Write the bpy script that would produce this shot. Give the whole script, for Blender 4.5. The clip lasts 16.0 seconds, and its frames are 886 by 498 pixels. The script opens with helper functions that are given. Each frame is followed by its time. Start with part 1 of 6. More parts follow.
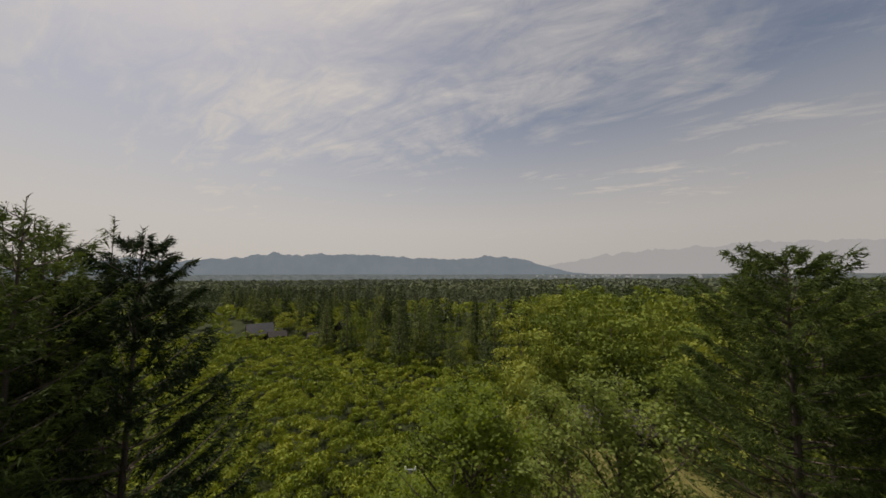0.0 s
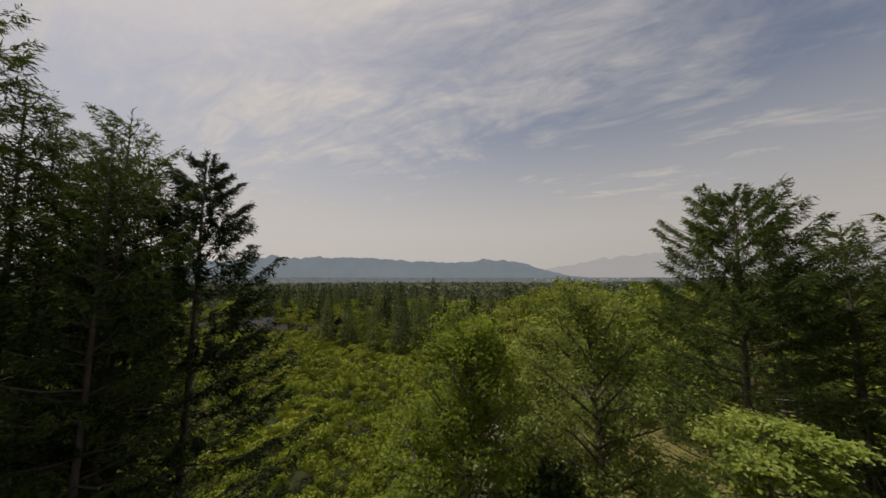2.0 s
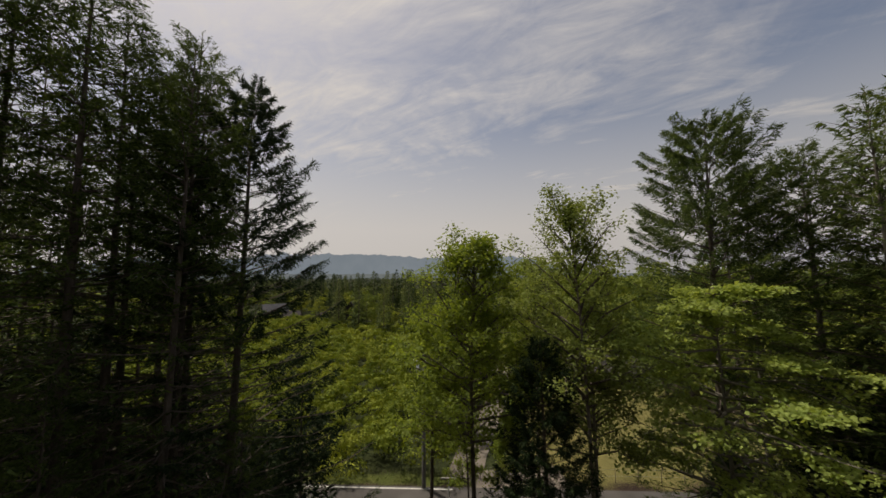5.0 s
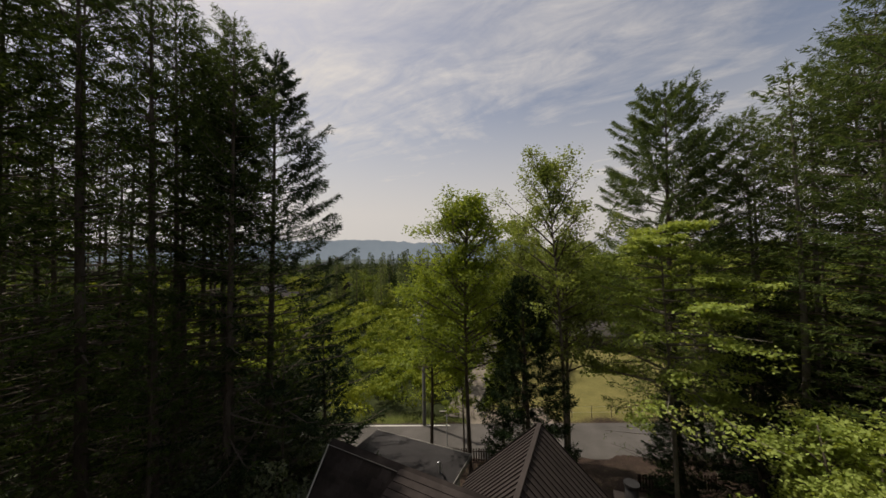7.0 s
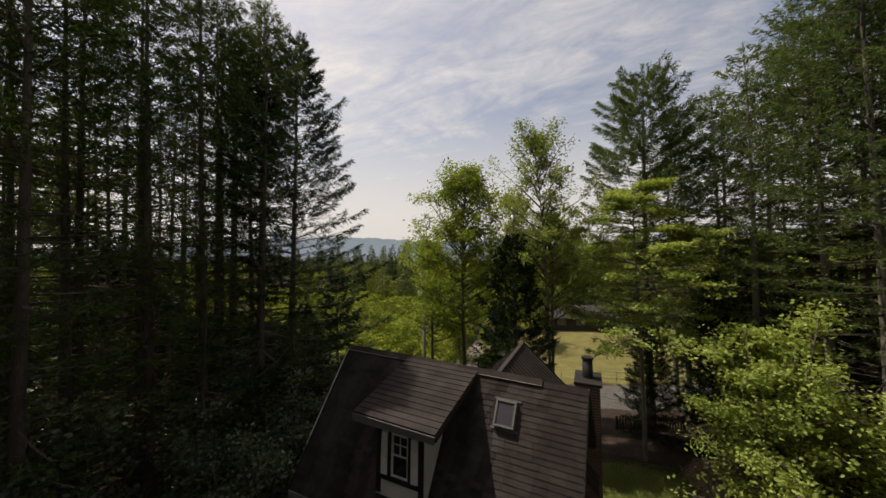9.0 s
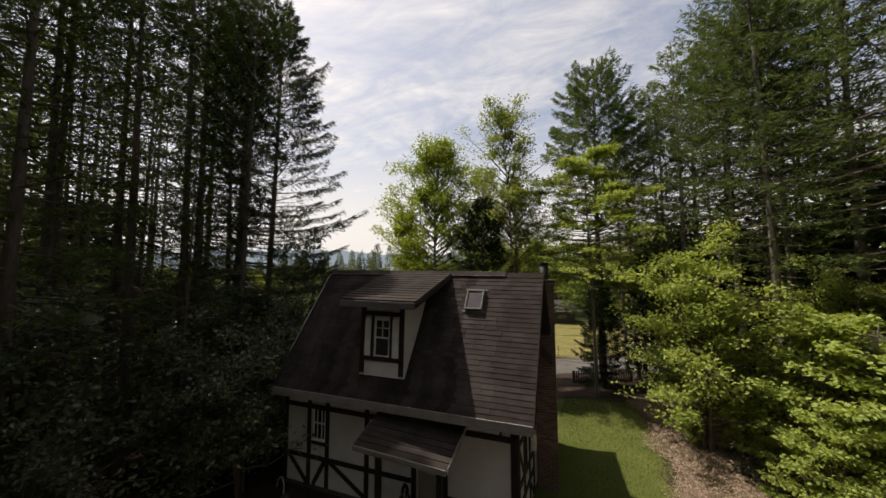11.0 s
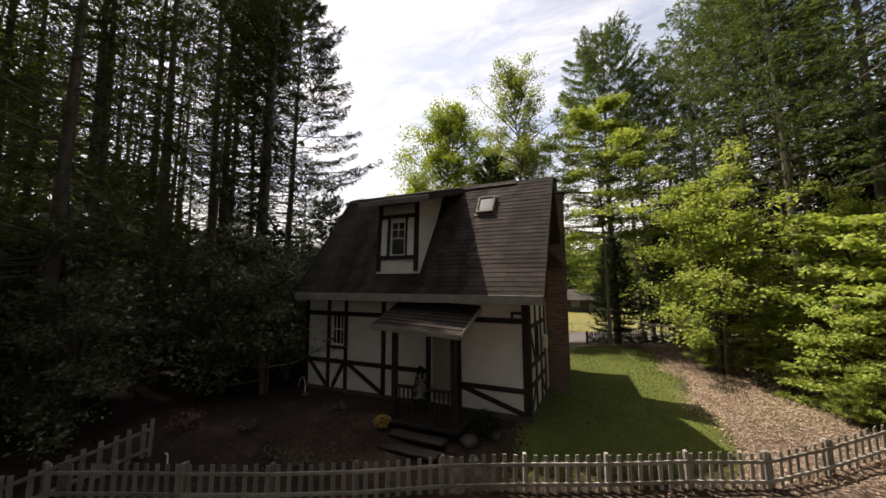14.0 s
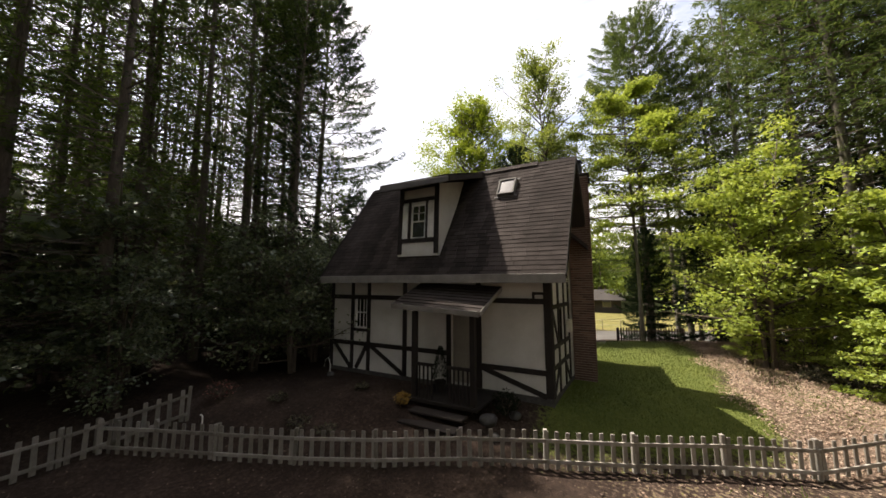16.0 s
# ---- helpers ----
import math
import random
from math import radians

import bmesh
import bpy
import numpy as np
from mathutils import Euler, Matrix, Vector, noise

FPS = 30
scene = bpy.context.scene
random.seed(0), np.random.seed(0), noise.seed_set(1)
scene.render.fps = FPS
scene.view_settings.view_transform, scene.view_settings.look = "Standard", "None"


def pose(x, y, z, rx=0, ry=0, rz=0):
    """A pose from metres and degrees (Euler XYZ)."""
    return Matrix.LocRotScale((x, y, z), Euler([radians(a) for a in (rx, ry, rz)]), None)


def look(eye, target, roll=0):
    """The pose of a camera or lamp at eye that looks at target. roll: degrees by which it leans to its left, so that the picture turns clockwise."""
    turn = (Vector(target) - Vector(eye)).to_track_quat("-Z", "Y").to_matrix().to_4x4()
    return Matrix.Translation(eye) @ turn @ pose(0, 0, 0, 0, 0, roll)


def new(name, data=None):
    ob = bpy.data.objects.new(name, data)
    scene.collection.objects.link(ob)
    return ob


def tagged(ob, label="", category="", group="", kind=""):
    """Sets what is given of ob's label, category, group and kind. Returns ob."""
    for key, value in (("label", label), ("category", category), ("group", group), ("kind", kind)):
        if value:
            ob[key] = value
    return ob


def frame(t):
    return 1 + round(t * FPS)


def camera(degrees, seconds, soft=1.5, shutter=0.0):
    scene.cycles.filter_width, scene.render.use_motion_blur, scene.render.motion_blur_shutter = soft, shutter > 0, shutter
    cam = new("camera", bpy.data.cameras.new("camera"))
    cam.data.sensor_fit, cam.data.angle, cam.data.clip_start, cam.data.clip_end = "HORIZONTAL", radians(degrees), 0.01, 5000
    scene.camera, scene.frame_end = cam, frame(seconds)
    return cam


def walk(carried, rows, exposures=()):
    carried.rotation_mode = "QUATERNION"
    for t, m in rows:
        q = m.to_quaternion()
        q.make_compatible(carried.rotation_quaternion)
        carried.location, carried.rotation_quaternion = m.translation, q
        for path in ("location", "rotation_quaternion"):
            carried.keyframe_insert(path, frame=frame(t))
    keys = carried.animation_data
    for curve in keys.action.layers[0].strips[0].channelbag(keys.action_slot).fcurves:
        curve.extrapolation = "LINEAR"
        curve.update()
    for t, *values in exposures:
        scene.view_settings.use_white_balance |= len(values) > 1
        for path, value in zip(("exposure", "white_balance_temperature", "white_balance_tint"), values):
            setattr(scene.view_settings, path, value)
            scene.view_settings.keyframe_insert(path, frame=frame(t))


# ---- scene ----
cam = camera(109.4, 16.0, soft=1.6)
PATH = [
    (0, (-2.229, 0.001, 19.727), (-3.073, 1.806, 19.891), -0.3),
    (0.5, (-2.057, -0.33, 19.047), (-2.901, 1.476, 19.202), 0.0),
    (1, (-1.922, -0.772, 18.431), (-2.756, 1.036, 18.615), -0.2),
    (1.5, (-1.728, -1.02, 17.722), (-2.572, 0.783, 17.916), -0.3),
    (2, (-1.689, -1.606, 16.999), (-2.523, 0.202, 17.185), -0.2),
    (2.5, (-1.393, -1.821, 16.396), (-2.247, -0.019, 16.552), -0.0),
    (3, (-1.227, -2.101, 15.814), (-2.087, -0.304, 15.994), -0.2),
    (3.5, (-1.048, -2.377, 15.166), (-1.911, -0.581, 15.328), 0.1),
    (4, (-0.998, -2.63, 14.539), (-1.88, -0.843, 14.707), -0.0),
    (6.5, (-0.305, -4.474, 12.1), (-1.175, -2.676, 12.201), -1.3),
    (7, (-0.019, -5.219, 11.736), (-0.871, -3.41, 11.803), -1.1),
    (7.5, (0.318, -5.987, 11.276), (-0.489, -4.16, 11.384), -1.0),
    (8, (0.479, -6.322, 10.739), (-0.395, -4.525, 10.821), -0.8),
    (8.5, (0.645, -6.63, 10.12), (-0.259, -4.847, 10.192), -0.6),
    (9, (0.785, -6.956, 9.642), (-0.068, -5.148, 9.7), -0.7),
    (11.5, (1.064, -8.174, 5.725), (0.403, -6.293, 5.883), -0.1),
    (12, (1.189, -8.164, 5.037), (0.388, -6.337, 5.176), -0.4),
    (12.5, (1.243, -8.236, 4.504), (0.39, -6.436, 4.684), -0.2),
    (13, (1.182, -8.241, 4.077), (0.353, -6.43, 4.255), -0.4),
    (13.5, (1.119, -8.257, 3.751), (0.297, -6.443, 3.933), -0.4),
    (14, (0.997, -8.275, 3.496), (0.258, -6.426, 3.688), -0.3),
    (14.5, (0.868, -8.281, 3.351), (0.284, -6.381, 3.571), -0.7),
    (15, (0.808, -8.245, 3.207), (0.198, -6.349, 3.393), -0.7),
    (15.5, (0.907, -8.213, 3.067), (0.176, -6.361, 3.254), -0.1),
    (16, (1.131, -8.162, 2.908), (0.242, -6.383, 3.117), -0.1),
]
walk(cam, [(t, look(eye, target, roll)) for t, eye, target, roll in PATH], exposures=[(0, -0.6, 6950, 13), (4.2, -0.54, 6950, 13), (7, -0.32, 6950, 13), (9.2, 0.0, 6950, 13), (11.5, 0.37, 6950, 13), (13, 0.59, 6950, 13), (14.5, 0.94, 6950, 13), (16, 1.2, 6950, 13)])

# ---- world, sun ----
SUN = Vector((-0.457, 0.075, 0.886)).normalized()


def nodes_of(m):
    m.use_nodes = True
    m.node_tree.nodes.clear()
    return m.node_tree


def link(nt, a, b):
    nt.links.new(a, b)


def node(nt, kind, **kw):
    n = nt.nodes.new(kind)
    for k, v in kw.items():
        if k in n.inputs:
            n.inputs[k].default_value = v
    return n


def make_world():
    w = bpy.data.worlds.new("sky")
    scene.world = w
    nt = nodes_of(w)
    sky = node(nt, "ShaderNodeTexSky")
    sky.sky_type, sky.sun_disc = "NISHITA", False
    sky.sun_elevation = math.asin(SUN.z)
    sky.sun_rotation = math.atan2(SUN.x, SUN.y)
    sky.air_density, sky.dust_density, sky.ozone_density = 1.0, 3.0, 1.2
    co = node(nt, "ShaderNodeTexCoord")
    # thin cirrus sheets: the direction flattened on a high plane, streaked
    sep = node(nt, "ShaderNodeSeparateXYZ")
    link(nt, co.outputs["Generated"], sep.inputs[0])
    up = node(nt, "ShaderNodeMath"); up.operation = "MAXIMUM"; up.inputs[1].default_value = 0.0
    link(nt, sep.outputs["Z"], up.inputs[0])
    zz = node(nt, "ShaderNodeMath"); zz.operation = "ADD"; zz.inputs[1].default_value = 0.18
    link(nt, up.outputs[0], zz.inputs[0])
    dx = node(nt, "ShaderNodeMath"); dx.operation = "DIVIDE"
    dy = node(nt, "ShaderNodeMath"); dy.operation = "DIVIDE"
    link(nt, sep.outputs["X"], dx.inputs[0]); link(nt, zz.outputs[0], dx.inputs[1])
    link(nt, sep.outputs["Y"], dy.inputs[0]); link(nt, zz.outputs[0], dy.inputs[1])
    com = node(nt, "ShaderNodeCombineXYZ")
    link(nt, dx.outputs[0], com.inputs[0]); link(nt, dy.outputs[0], com.inputs[1])
    mp = node(nt, "ShaderNodeMapping")
    mp.inputs["Rotation"].default_value = (0, 0, radians(-22))
    mp.inputs["Scale"].default_value = (0.62, 1.0, 1)
    mp.inputs["Location"].default_value = (0.35, 0.2, 0)
    link(nt, com.outputs[0], mp.inputs[0])
    n1 = node(nt, "ShaderNodeTexNoise", Scale=0.95, Detail=10.0, Roughness=0.6, Distortion=0.9)
    link(nt, mp.outputs[0], n1.inputs["Vector"])
    r1 = node(nt, "ShaderNodeMapRange")
    r1.inputs[1].default_value, r1.inputs[2].default_value = 0.39, 0.57
    r1.inputs[3].default_value, r1.inputs[4].default_value = 0.22, 1.0
    link(nt, n1.outputs["Fac"], r1.inputs[0])
    mp2 = node(nt, "ShaderNodeMapping")
    mp2.inputs["Rotation"].default_value = (0, 0, radians(35))
    mp2.inputs["Scale"].default_value = (1.5, 4.0, 1)
    link(nt, com.outputs[0], mp2.inputs[0])
    n2 = node(nt, "ShaderNodeTexNoise", Scale=2.0, Detail=10.0, Roughness=0.66, Distortion=0.7)
    link(nt, mp2.outputs[0], n2.inputs["Vector"])
    r2 = node(nt, "ShaderNodeMapRange")
    r2.inputs[1].default_value, r2.inputs[2].default_value = 0.35, 0.75
    r2.inputs[3].default_value, r2.inputs[4].default_value = 0.4, 1.25
    link(nt, n2.outputs["Fac"], r2.inputs[0])
    mul = node(nt, "ShaderNodeMath"); mul.operation = "MULTIPLY"; mul.use_clamp = True
    link(nt, r1.outputs[0], mul.inputs[0]); link(nt, r2.outputs[0], mul.inputs[1])
    # a milky veil towards the horizon
    hz = node(nt, "ShaderNodeMapRange")
    hz.inputs[1].default_value, hz.inputs[2].default_value = 0.5, 0.14
    link(nt, up.outputs[0], hz.inputs[0])
    hz2 = node(nt, "ShaderNodeMath"); hz2.operation = "MULTIPLY"; hz2.inputs[1].default_value = 0.93
    link(nt, hz.outputs[0], hz2.inputs[0])
    mx = node(nt, "ShaderNodeMath"); mx.operation = "MAXIMUM"
    link(nt, mul.outputs[0], mx.inputs[0]); link(nt, hz2.outputs[0], mx.inputs[1])
    # brightness of the cloud sheet: brighter towards the sun
    dot = node(nt, "ShaderNodeVectorMath"); dot.operation = "DOT_PRODUCT"
    dot.inputs[1].default_value = SUN
    link(nt, co.outputs["Generated"], dot.inputs[0])
    br = node(nt, "ShaderNodeMapRange")
    br.inputs[1].default_value, br.inputs[2].default_value = 0.0, 1.0
    br.inputs[3].default_value, br.inputs[4].default_value = 5.7, 8.0
    link(nt, dot.outputs["Value"], br.inputs[0])
    ccol = node(nt, "ShaderNodeVectorMath"); ccol.operation = "SCALE"
    ccol.inputs[0].default_value = (1.0, 0.98, 0.955)
    link(nt, br.outputs[0], ccol.inputs["Scale"])
    mix = node(nt, "ShaderNodeMix"); mix.data_type = "RGBA"
    link(nt, mx.outputs[0], mix.inputs[0])
    link(nt, sky.outputs[0], mix.inputs[6]); link(nt, ccol.outputs[0], mix.inputs[7])
    bg = node(nt, "ShaderNodeBackground", Strength=0.115)
    link(nt, mix.outputs[2], bg.inputs["Color"])
    out = node(nt, "ShaderNodeOutputWorld")
    link(nt, bg.outputs[0], out.inputs[0])


make_world()
sun_data = bpy.data.lights.new("sun", "SUN")
sun_data.energy, sun_data.angle, sun_data.color = 5.0, radians(0.6), (1.0, 0.95, 0.86)
sun = new("sun", sun_data)
sun.matrix_world = look(SUN * 60, (0, 0, 0))


# ---- materials ----
def material(name, stops, rough=0.8, metal=0.0, scale=6.0, fine=60.0, bump=0.3, stretch=(1, 1, 1), island=0.0, objvar=0.0,
             translucent=0.0, spec=0.3, coord="Object", fine_amount=0.35, bump_dist=0.02, detail=5.0):
    """Base colour ramp from a coarse and a fine noise; island and objvar vary the brightness by piece."""
    m = bpy.data.materials.new(name)
    nt = nodes_of(m)
    co = node(nt, "ShaderNodeTexCoord")
    mp = node(nt, "ShaderNodeMapping"); mp.inputs["Scale"].default_value = stretch
    link(nt, co.outputs[coord], mp.inputs[0])
    n1 = node(nt, "ShaderNodeTexNoise", Scale=scale, Detail=detail, Roughness=0.6)
    n2 = node(nt, "ShaderNodeTexNoise", Scale=fine, Detail=3.0, Roughness=0.6)
    link(nt, mp.outputs[0], n1.inputs["Vector"]); link(nt, mp.outputs[0], n2.inputs["Vector"])
    mxn = node(nt, "ShaderNodeMix"); mxn.inputs[0].default_value = fine_amount
    link(nt, n1.outputs["Fac"], mxn.inputs[2]); link(nt, n2.outputs["Fac"], mxn.inputs[3])
    fac = mxn.outputs[0]
    if island or objvar:
        src = node(nt, "ShaderNodeNewGeometry") if island else node(nt, "ShaderNodeObjectInfo")
        rnd = src.outputs["Random Per Island"] if island else src.outputs["Random"]
        mm = node(nt, "ShaderNodeMath"); mm.operation = "MULTIPLY_ADD"
        k = island or objvar
        mm.inputs[1].default_value, mm.inputs[2].default_value = k, -k / 2
        link(nt, rnd, mm.inputs[0])
        ad = node(nt, "ShaderNodeMath"); ad.operation = "ADD"
        link(nt, fac, ad.inputs[0]); link(nt, mm.outputs[0], ad.inputs[1])
        fac = ad.outputs[0]
        if island and objvar:
            oi = node(nt, "ShaderNodeObjectInfo")
            m3 = node(nt, "ShaderNodeMath"); m3.operation = "MULTIPLY_ADD"
            m3.inputs[1].default_value, m3.inputs[2].default_value = objvar, -objvar / 2
            link(nt, oi.outputs["Random"], m3.inputs[0])
            a3 = node(nt, "ShaderNodeMath"); a3.operation = "ADD"
            link(nt, fac, a3.inputs[0]); link(nt, m3.outputs[0], a3.inputs[1])
            fac = a3.outputs[0]
    ramp = node(nt, "ShaderNodeValToRGB")
    el = ramp.color_ramp.elements
    while len(el) < len(stops):
        el.new(0.5)
    for e, (p, c) in zip(el, stops):
        e.position, e.color = p, (*c, 1)
    link(nt, fac, ramp.inputs[0])
    bs = node(nt, "ShaderNodeBsdfPrincipled", Roughness=rough, Metallic=metal)
    bs.inputs["Specular IOR Level"].default_value = spec
    link(nt, ramp.outputs[0], bs.inputs["Base Color"])
    if bump:
        bp = node(nt, "ShaderNodeBump", Strength=bump, Distance=bump_dist)
        link(nt, mxn.outputs[0], bp.inputs["Height"])
        link(nt, bp.outputs[0], bs.inputs["Normal"])
    out = node(nt, "ShaderNodeOutputMaterial")
    if translucent:
        tr = node(nt, "ShaderNodeBsdfTranslucent")
        hs = node(nt, "ShaderNodeHueSaturation", Saturation=1.15, Value=1.5)
        hs.inputs["Hue"].default_value = 0.485
        link(nt, ramp.outputs[0], hs.inputs["Color"]); link(nt, hs.outputs[0], tr.inputs["Color"])
        ms = node(nt, "ShaderNodeMixShader", Fac=translucent)
        link(nt, bs.outputs[0], ms.inputs[1]); link(nt, tr.outputs[0], ms.inputs[2])
        link(nt, ms.outputs[0], out.inputs[0])
    else:
        link(nt, bs.outputs[0], out.inputs[0])
    return m


def plain(name, col, rough=0.5, metal=0.0, **kw):
    lo, hi = [c * 0.82 for c in col], [min(1, c * 1.15) for c in col]
    return material(name, [(0.35, lo), (0.65, hi)], rough, metal, **kw)


def glass_mat():
    m = bpy.data.materials.new("window_glass")
    nt = nodes_of(m)
    bs = node(nt, "ShaderNodeBsdfPrincipled", Roughness=0.05)
    bs.inputs["Base Color"].default_value = (0.02, 0.022, 0.025, 1)
    bs.inputs["Specular IOR Level"].default_value = 0.9
    out = node(nt, "ShaderNodeOutputMaterial")
    link(nt, bs.outputs[0], out.inputs[0])
    return m


def haze_glow_mat(name, lo, hi, scale, emit):
    """Far hills in haze: a glowing colour with the airlight painted into it."""
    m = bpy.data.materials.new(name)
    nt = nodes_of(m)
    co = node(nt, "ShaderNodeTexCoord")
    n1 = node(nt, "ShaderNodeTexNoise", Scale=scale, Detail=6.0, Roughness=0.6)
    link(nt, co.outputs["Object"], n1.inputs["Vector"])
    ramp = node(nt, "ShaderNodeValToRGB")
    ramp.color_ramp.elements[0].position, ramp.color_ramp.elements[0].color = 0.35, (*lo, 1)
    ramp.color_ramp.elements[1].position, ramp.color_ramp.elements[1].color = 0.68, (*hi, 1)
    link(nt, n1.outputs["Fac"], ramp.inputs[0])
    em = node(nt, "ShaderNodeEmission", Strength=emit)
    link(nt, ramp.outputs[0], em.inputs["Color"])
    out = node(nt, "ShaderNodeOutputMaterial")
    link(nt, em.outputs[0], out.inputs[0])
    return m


LARCH = material("larch_needles", [(0.25, (0.029, 0.046, 0.013)), (0.55, (0.069, 0.1, 0.026)), (0.85, (0.122, 0.16, 0.043))],
                 0.6, scale=0.5, fine=9, bump=0, island=0.45, objvar=0.15, translucent=0.27, spec=0.06)
# larch needles again, colour brightened for the sun on the right-hand wood
RIGHT_NEEDLES = material("needles_tinted_for_sun", [(0.25, (0.03, 0.049, 0.016)), (0.55, (0.076, 0.107, 0.032)), (0.85, (0.134, 0.166, 0.052))],
                         0.6, scale=0.5, fine=9, bump=0, island=0.45, objvar=0.15, translucent=0.4, spec=0.06)
SPRUCE = material("spruce_needles", [(0.25, (0.01, 0.019, 0.009)), (0.55, (0.022, 0.038, 0.015)), (0.8, (0.045, 0.065, 0.024))],
                  0.6, scale=0.5, fine=9, bump=0, island=0.45, objvar=0.15, translucent=0.2, spec=0.06)
LEAF_MAPLE = material("maple_leaves", [(0.2, (0.092, 0.13, 0.026)), (0.5, (0.17, 0.222, 0.042)), (0.85, (0.27, 0.325, 0.074))],
                      0.6, scale=0.6, fine=7, bump=0, island=0.22, objvar=0.1, translucent=0.5, spec=0.12)
LEAF_BIRCH = material("birch_leaves", [(0.2, (0.1, 0.134, 0.034)), (0.5, (0.172, 0.215, 0.055)), (0.8, (0.26, 0.305, 0.088))],
                      0.6, scale=0.6, fine=7, bump=0, island=0.25, objvar=0.1, translucent=0.42, spec=0.12)
LEAF_BUSH = material("bush_leaves", [(0.36, (0.085, 0.118, 0.018)), (0.5, (0.18, 0.222, 0.031)), (0.66, (0.3, 0.32, 0.05))],
                     0.5, scale=0.12, fine=1.6, bump=0, island=0.16, translucent=0.14, spec=0.06)
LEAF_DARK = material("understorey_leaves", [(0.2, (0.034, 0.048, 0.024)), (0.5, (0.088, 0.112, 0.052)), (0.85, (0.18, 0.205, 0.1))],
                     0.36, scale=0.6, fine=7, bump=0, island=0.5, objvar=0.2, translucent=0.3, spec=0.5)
FAR_GREEN = material("far_wood_leaves", [(0.3, (0.078, 0.108, 0.022)), (0.5, (0.155, 0.192, 0.036)), (0.7, (0.25, 0.275, 0.057))],
                     0.6, scale=0.08, fine=1.2, bump=0, island=0.08, objvar=0.4, translucent=0.2, spec=0.06)
# leaf green raised to put the sun into maple, shrub and herb colour
LEAF_TIER = material("leaves_tinted_for_sun", [(0.2, (0.13, 0.185, 0.042)), (0.5, (0.24, 0.3, 0.072)), (0.85, (0.365, 0.42, 0.122))],
                     0.6, scale=0.6, fine=7, bump=0, island=0.3, objvar=0.1, translucent=0.4, spec=0.12)
# greyer, paler leaf colours: distance haze painted into the base colour
VALLEY = material("haze_tinted_valley_leaves", [(0.25, (0.085, 0.1, 0.06)), (0.5, (0.12, 0.138, 0.078)), (0.8, (0.155, 0.172, 0.095))],
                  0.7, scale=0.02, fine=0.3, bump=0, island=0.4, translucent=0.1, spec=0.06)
VALLEY_DARK = material("haze_tinted_valley_needles", [(0.25, (0.08, 0.095, 0.07)), (0.5, (0.1, 0.117, 0.085)), (0.8, (0.125, 0.14, 0.1))],
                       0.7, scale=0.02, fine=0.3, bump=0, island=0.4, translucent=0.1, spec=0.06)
FAR_CONIFER = material("far_wood_needles", [(0.25, (0.032, 0.05, 0.018)), (0.5, (0.075, 0.1, 0.033)), (0.75, (0.155, 0.178, 0.058))],
                       0.6, scale=0.1, fine=1.5, bump=0, island=0.15, objvar=0.6, translucent=0.1, spec=0.06)
BARK = material("larch_bark", [(0.3, (0.045, 0.035, 0.028)), (0.55, (0.11, 0.088, 0.07)), (0.75, (0.19, 0.158, 0.13))],
                0.95, scale=7, fine=40, stretch=(1, 1, 0.22), bump=0.9, bump_dist=0.03)
BARK_GREY = material("grey_bark", [(0.3, (0.07, 0.062, 0.05)), (0.55, (0.17, 0.15, 0.12)), (0.78, (0.3, 0.27, 0.22))],
                     0.95, scale=6, fine=35, stretch=(1, 1, 0.35), bump=0.6)
BARK_BIRCH = material("birch_bark", [(0.32, (0.04, 0.034, 0.03)), (0.42, (0.15, 0.125, 0.105)), (0.7, (0.27, 0.235, 0.2))],
                      0.8, scale=5, fine=25, stretch=(0.6, 0.6, 1.6), bump=0.3)
SHINGLE = material("roof_shingle", [(0.25, (0.017, 0.014, 0.013)), (0.5, (0.037, 0.0305, 0.028)), (0.75, (0.07, 0.059, 0.0545))],
                   0.95, scale=1.6, fine=55, bump=0.5, island=0.22, objvar=0.1, bump_dist=0.006, spec=0.1)
PLASTER = material("white_plaster", [(0.25, (0.36, 0.345, 0.315)), (0.5, (0.5, 0.485, 0.45)), (0.75, (0.61, 0.6, 0.565))],
                   0.9, scale=1.2, fine=45, bump=0.25, bump_dist=0.008)
DOOR_PAINT = material("dull_door_paint", [(0.25, (0.17, 0.155, 0.125)), (0.5, (0.235, 0.215, 0.175)), (0.75, (0.3, 0.28, 0.235))], 0.8, scale=2, fine=40, stretch=(1, 1, 0.2), bump=0.3)
TIMBER = material("dark_timber", [(0.3, (0.01, 0.008, 0.0075)), (0.6, (0.022, 0.017, 0.015)), (0.8, (0.045, 0.035, 0.03))],
                  0.7, scale=5, fine=60, stretch=(1, 1, 0.3), bump=0.4)
TRIM = material("weathered_white_paint", [(0.25, (0.12, 0.11, 0.098)), (0.5, (0.2, 0.187, 0.168)), (0.75, (0.3, 0.285, 0.262))],
                0.7, scale=3, fine=40, bump=0.2)
FENCE = material("weathered_fence_paint", [(0.25, (0.115, 0.1, 0.083)), (0.5, (0.225, 0.205, 0.178)), (0.78, (0.37, 0.345, 0.31))],
                 0.85, scale=4, fine=50, stretch=(1, 1, 0.3), bump=0.35, objvar=0.25)
BROWN_FENCE = material("brown_fence_wood", [(0.3, (0.03, 0.02, 0.015)), (0.7, (0.08, 0.055, 0.04))], 0.85, scale=5, fine=50, bump=0.3, objvar=0.2)
BRICK = material("chimney_brick", [(0.25, (0.08, 0.05, 0.038)), (0.5, (0.145, 0.09, 0.067)), (0.8, (0.22, 0.142, 0.11))],
                 0.92, scale=3, fine=40, bump=0.5, objvar=0.45, bump_dist=0.006)
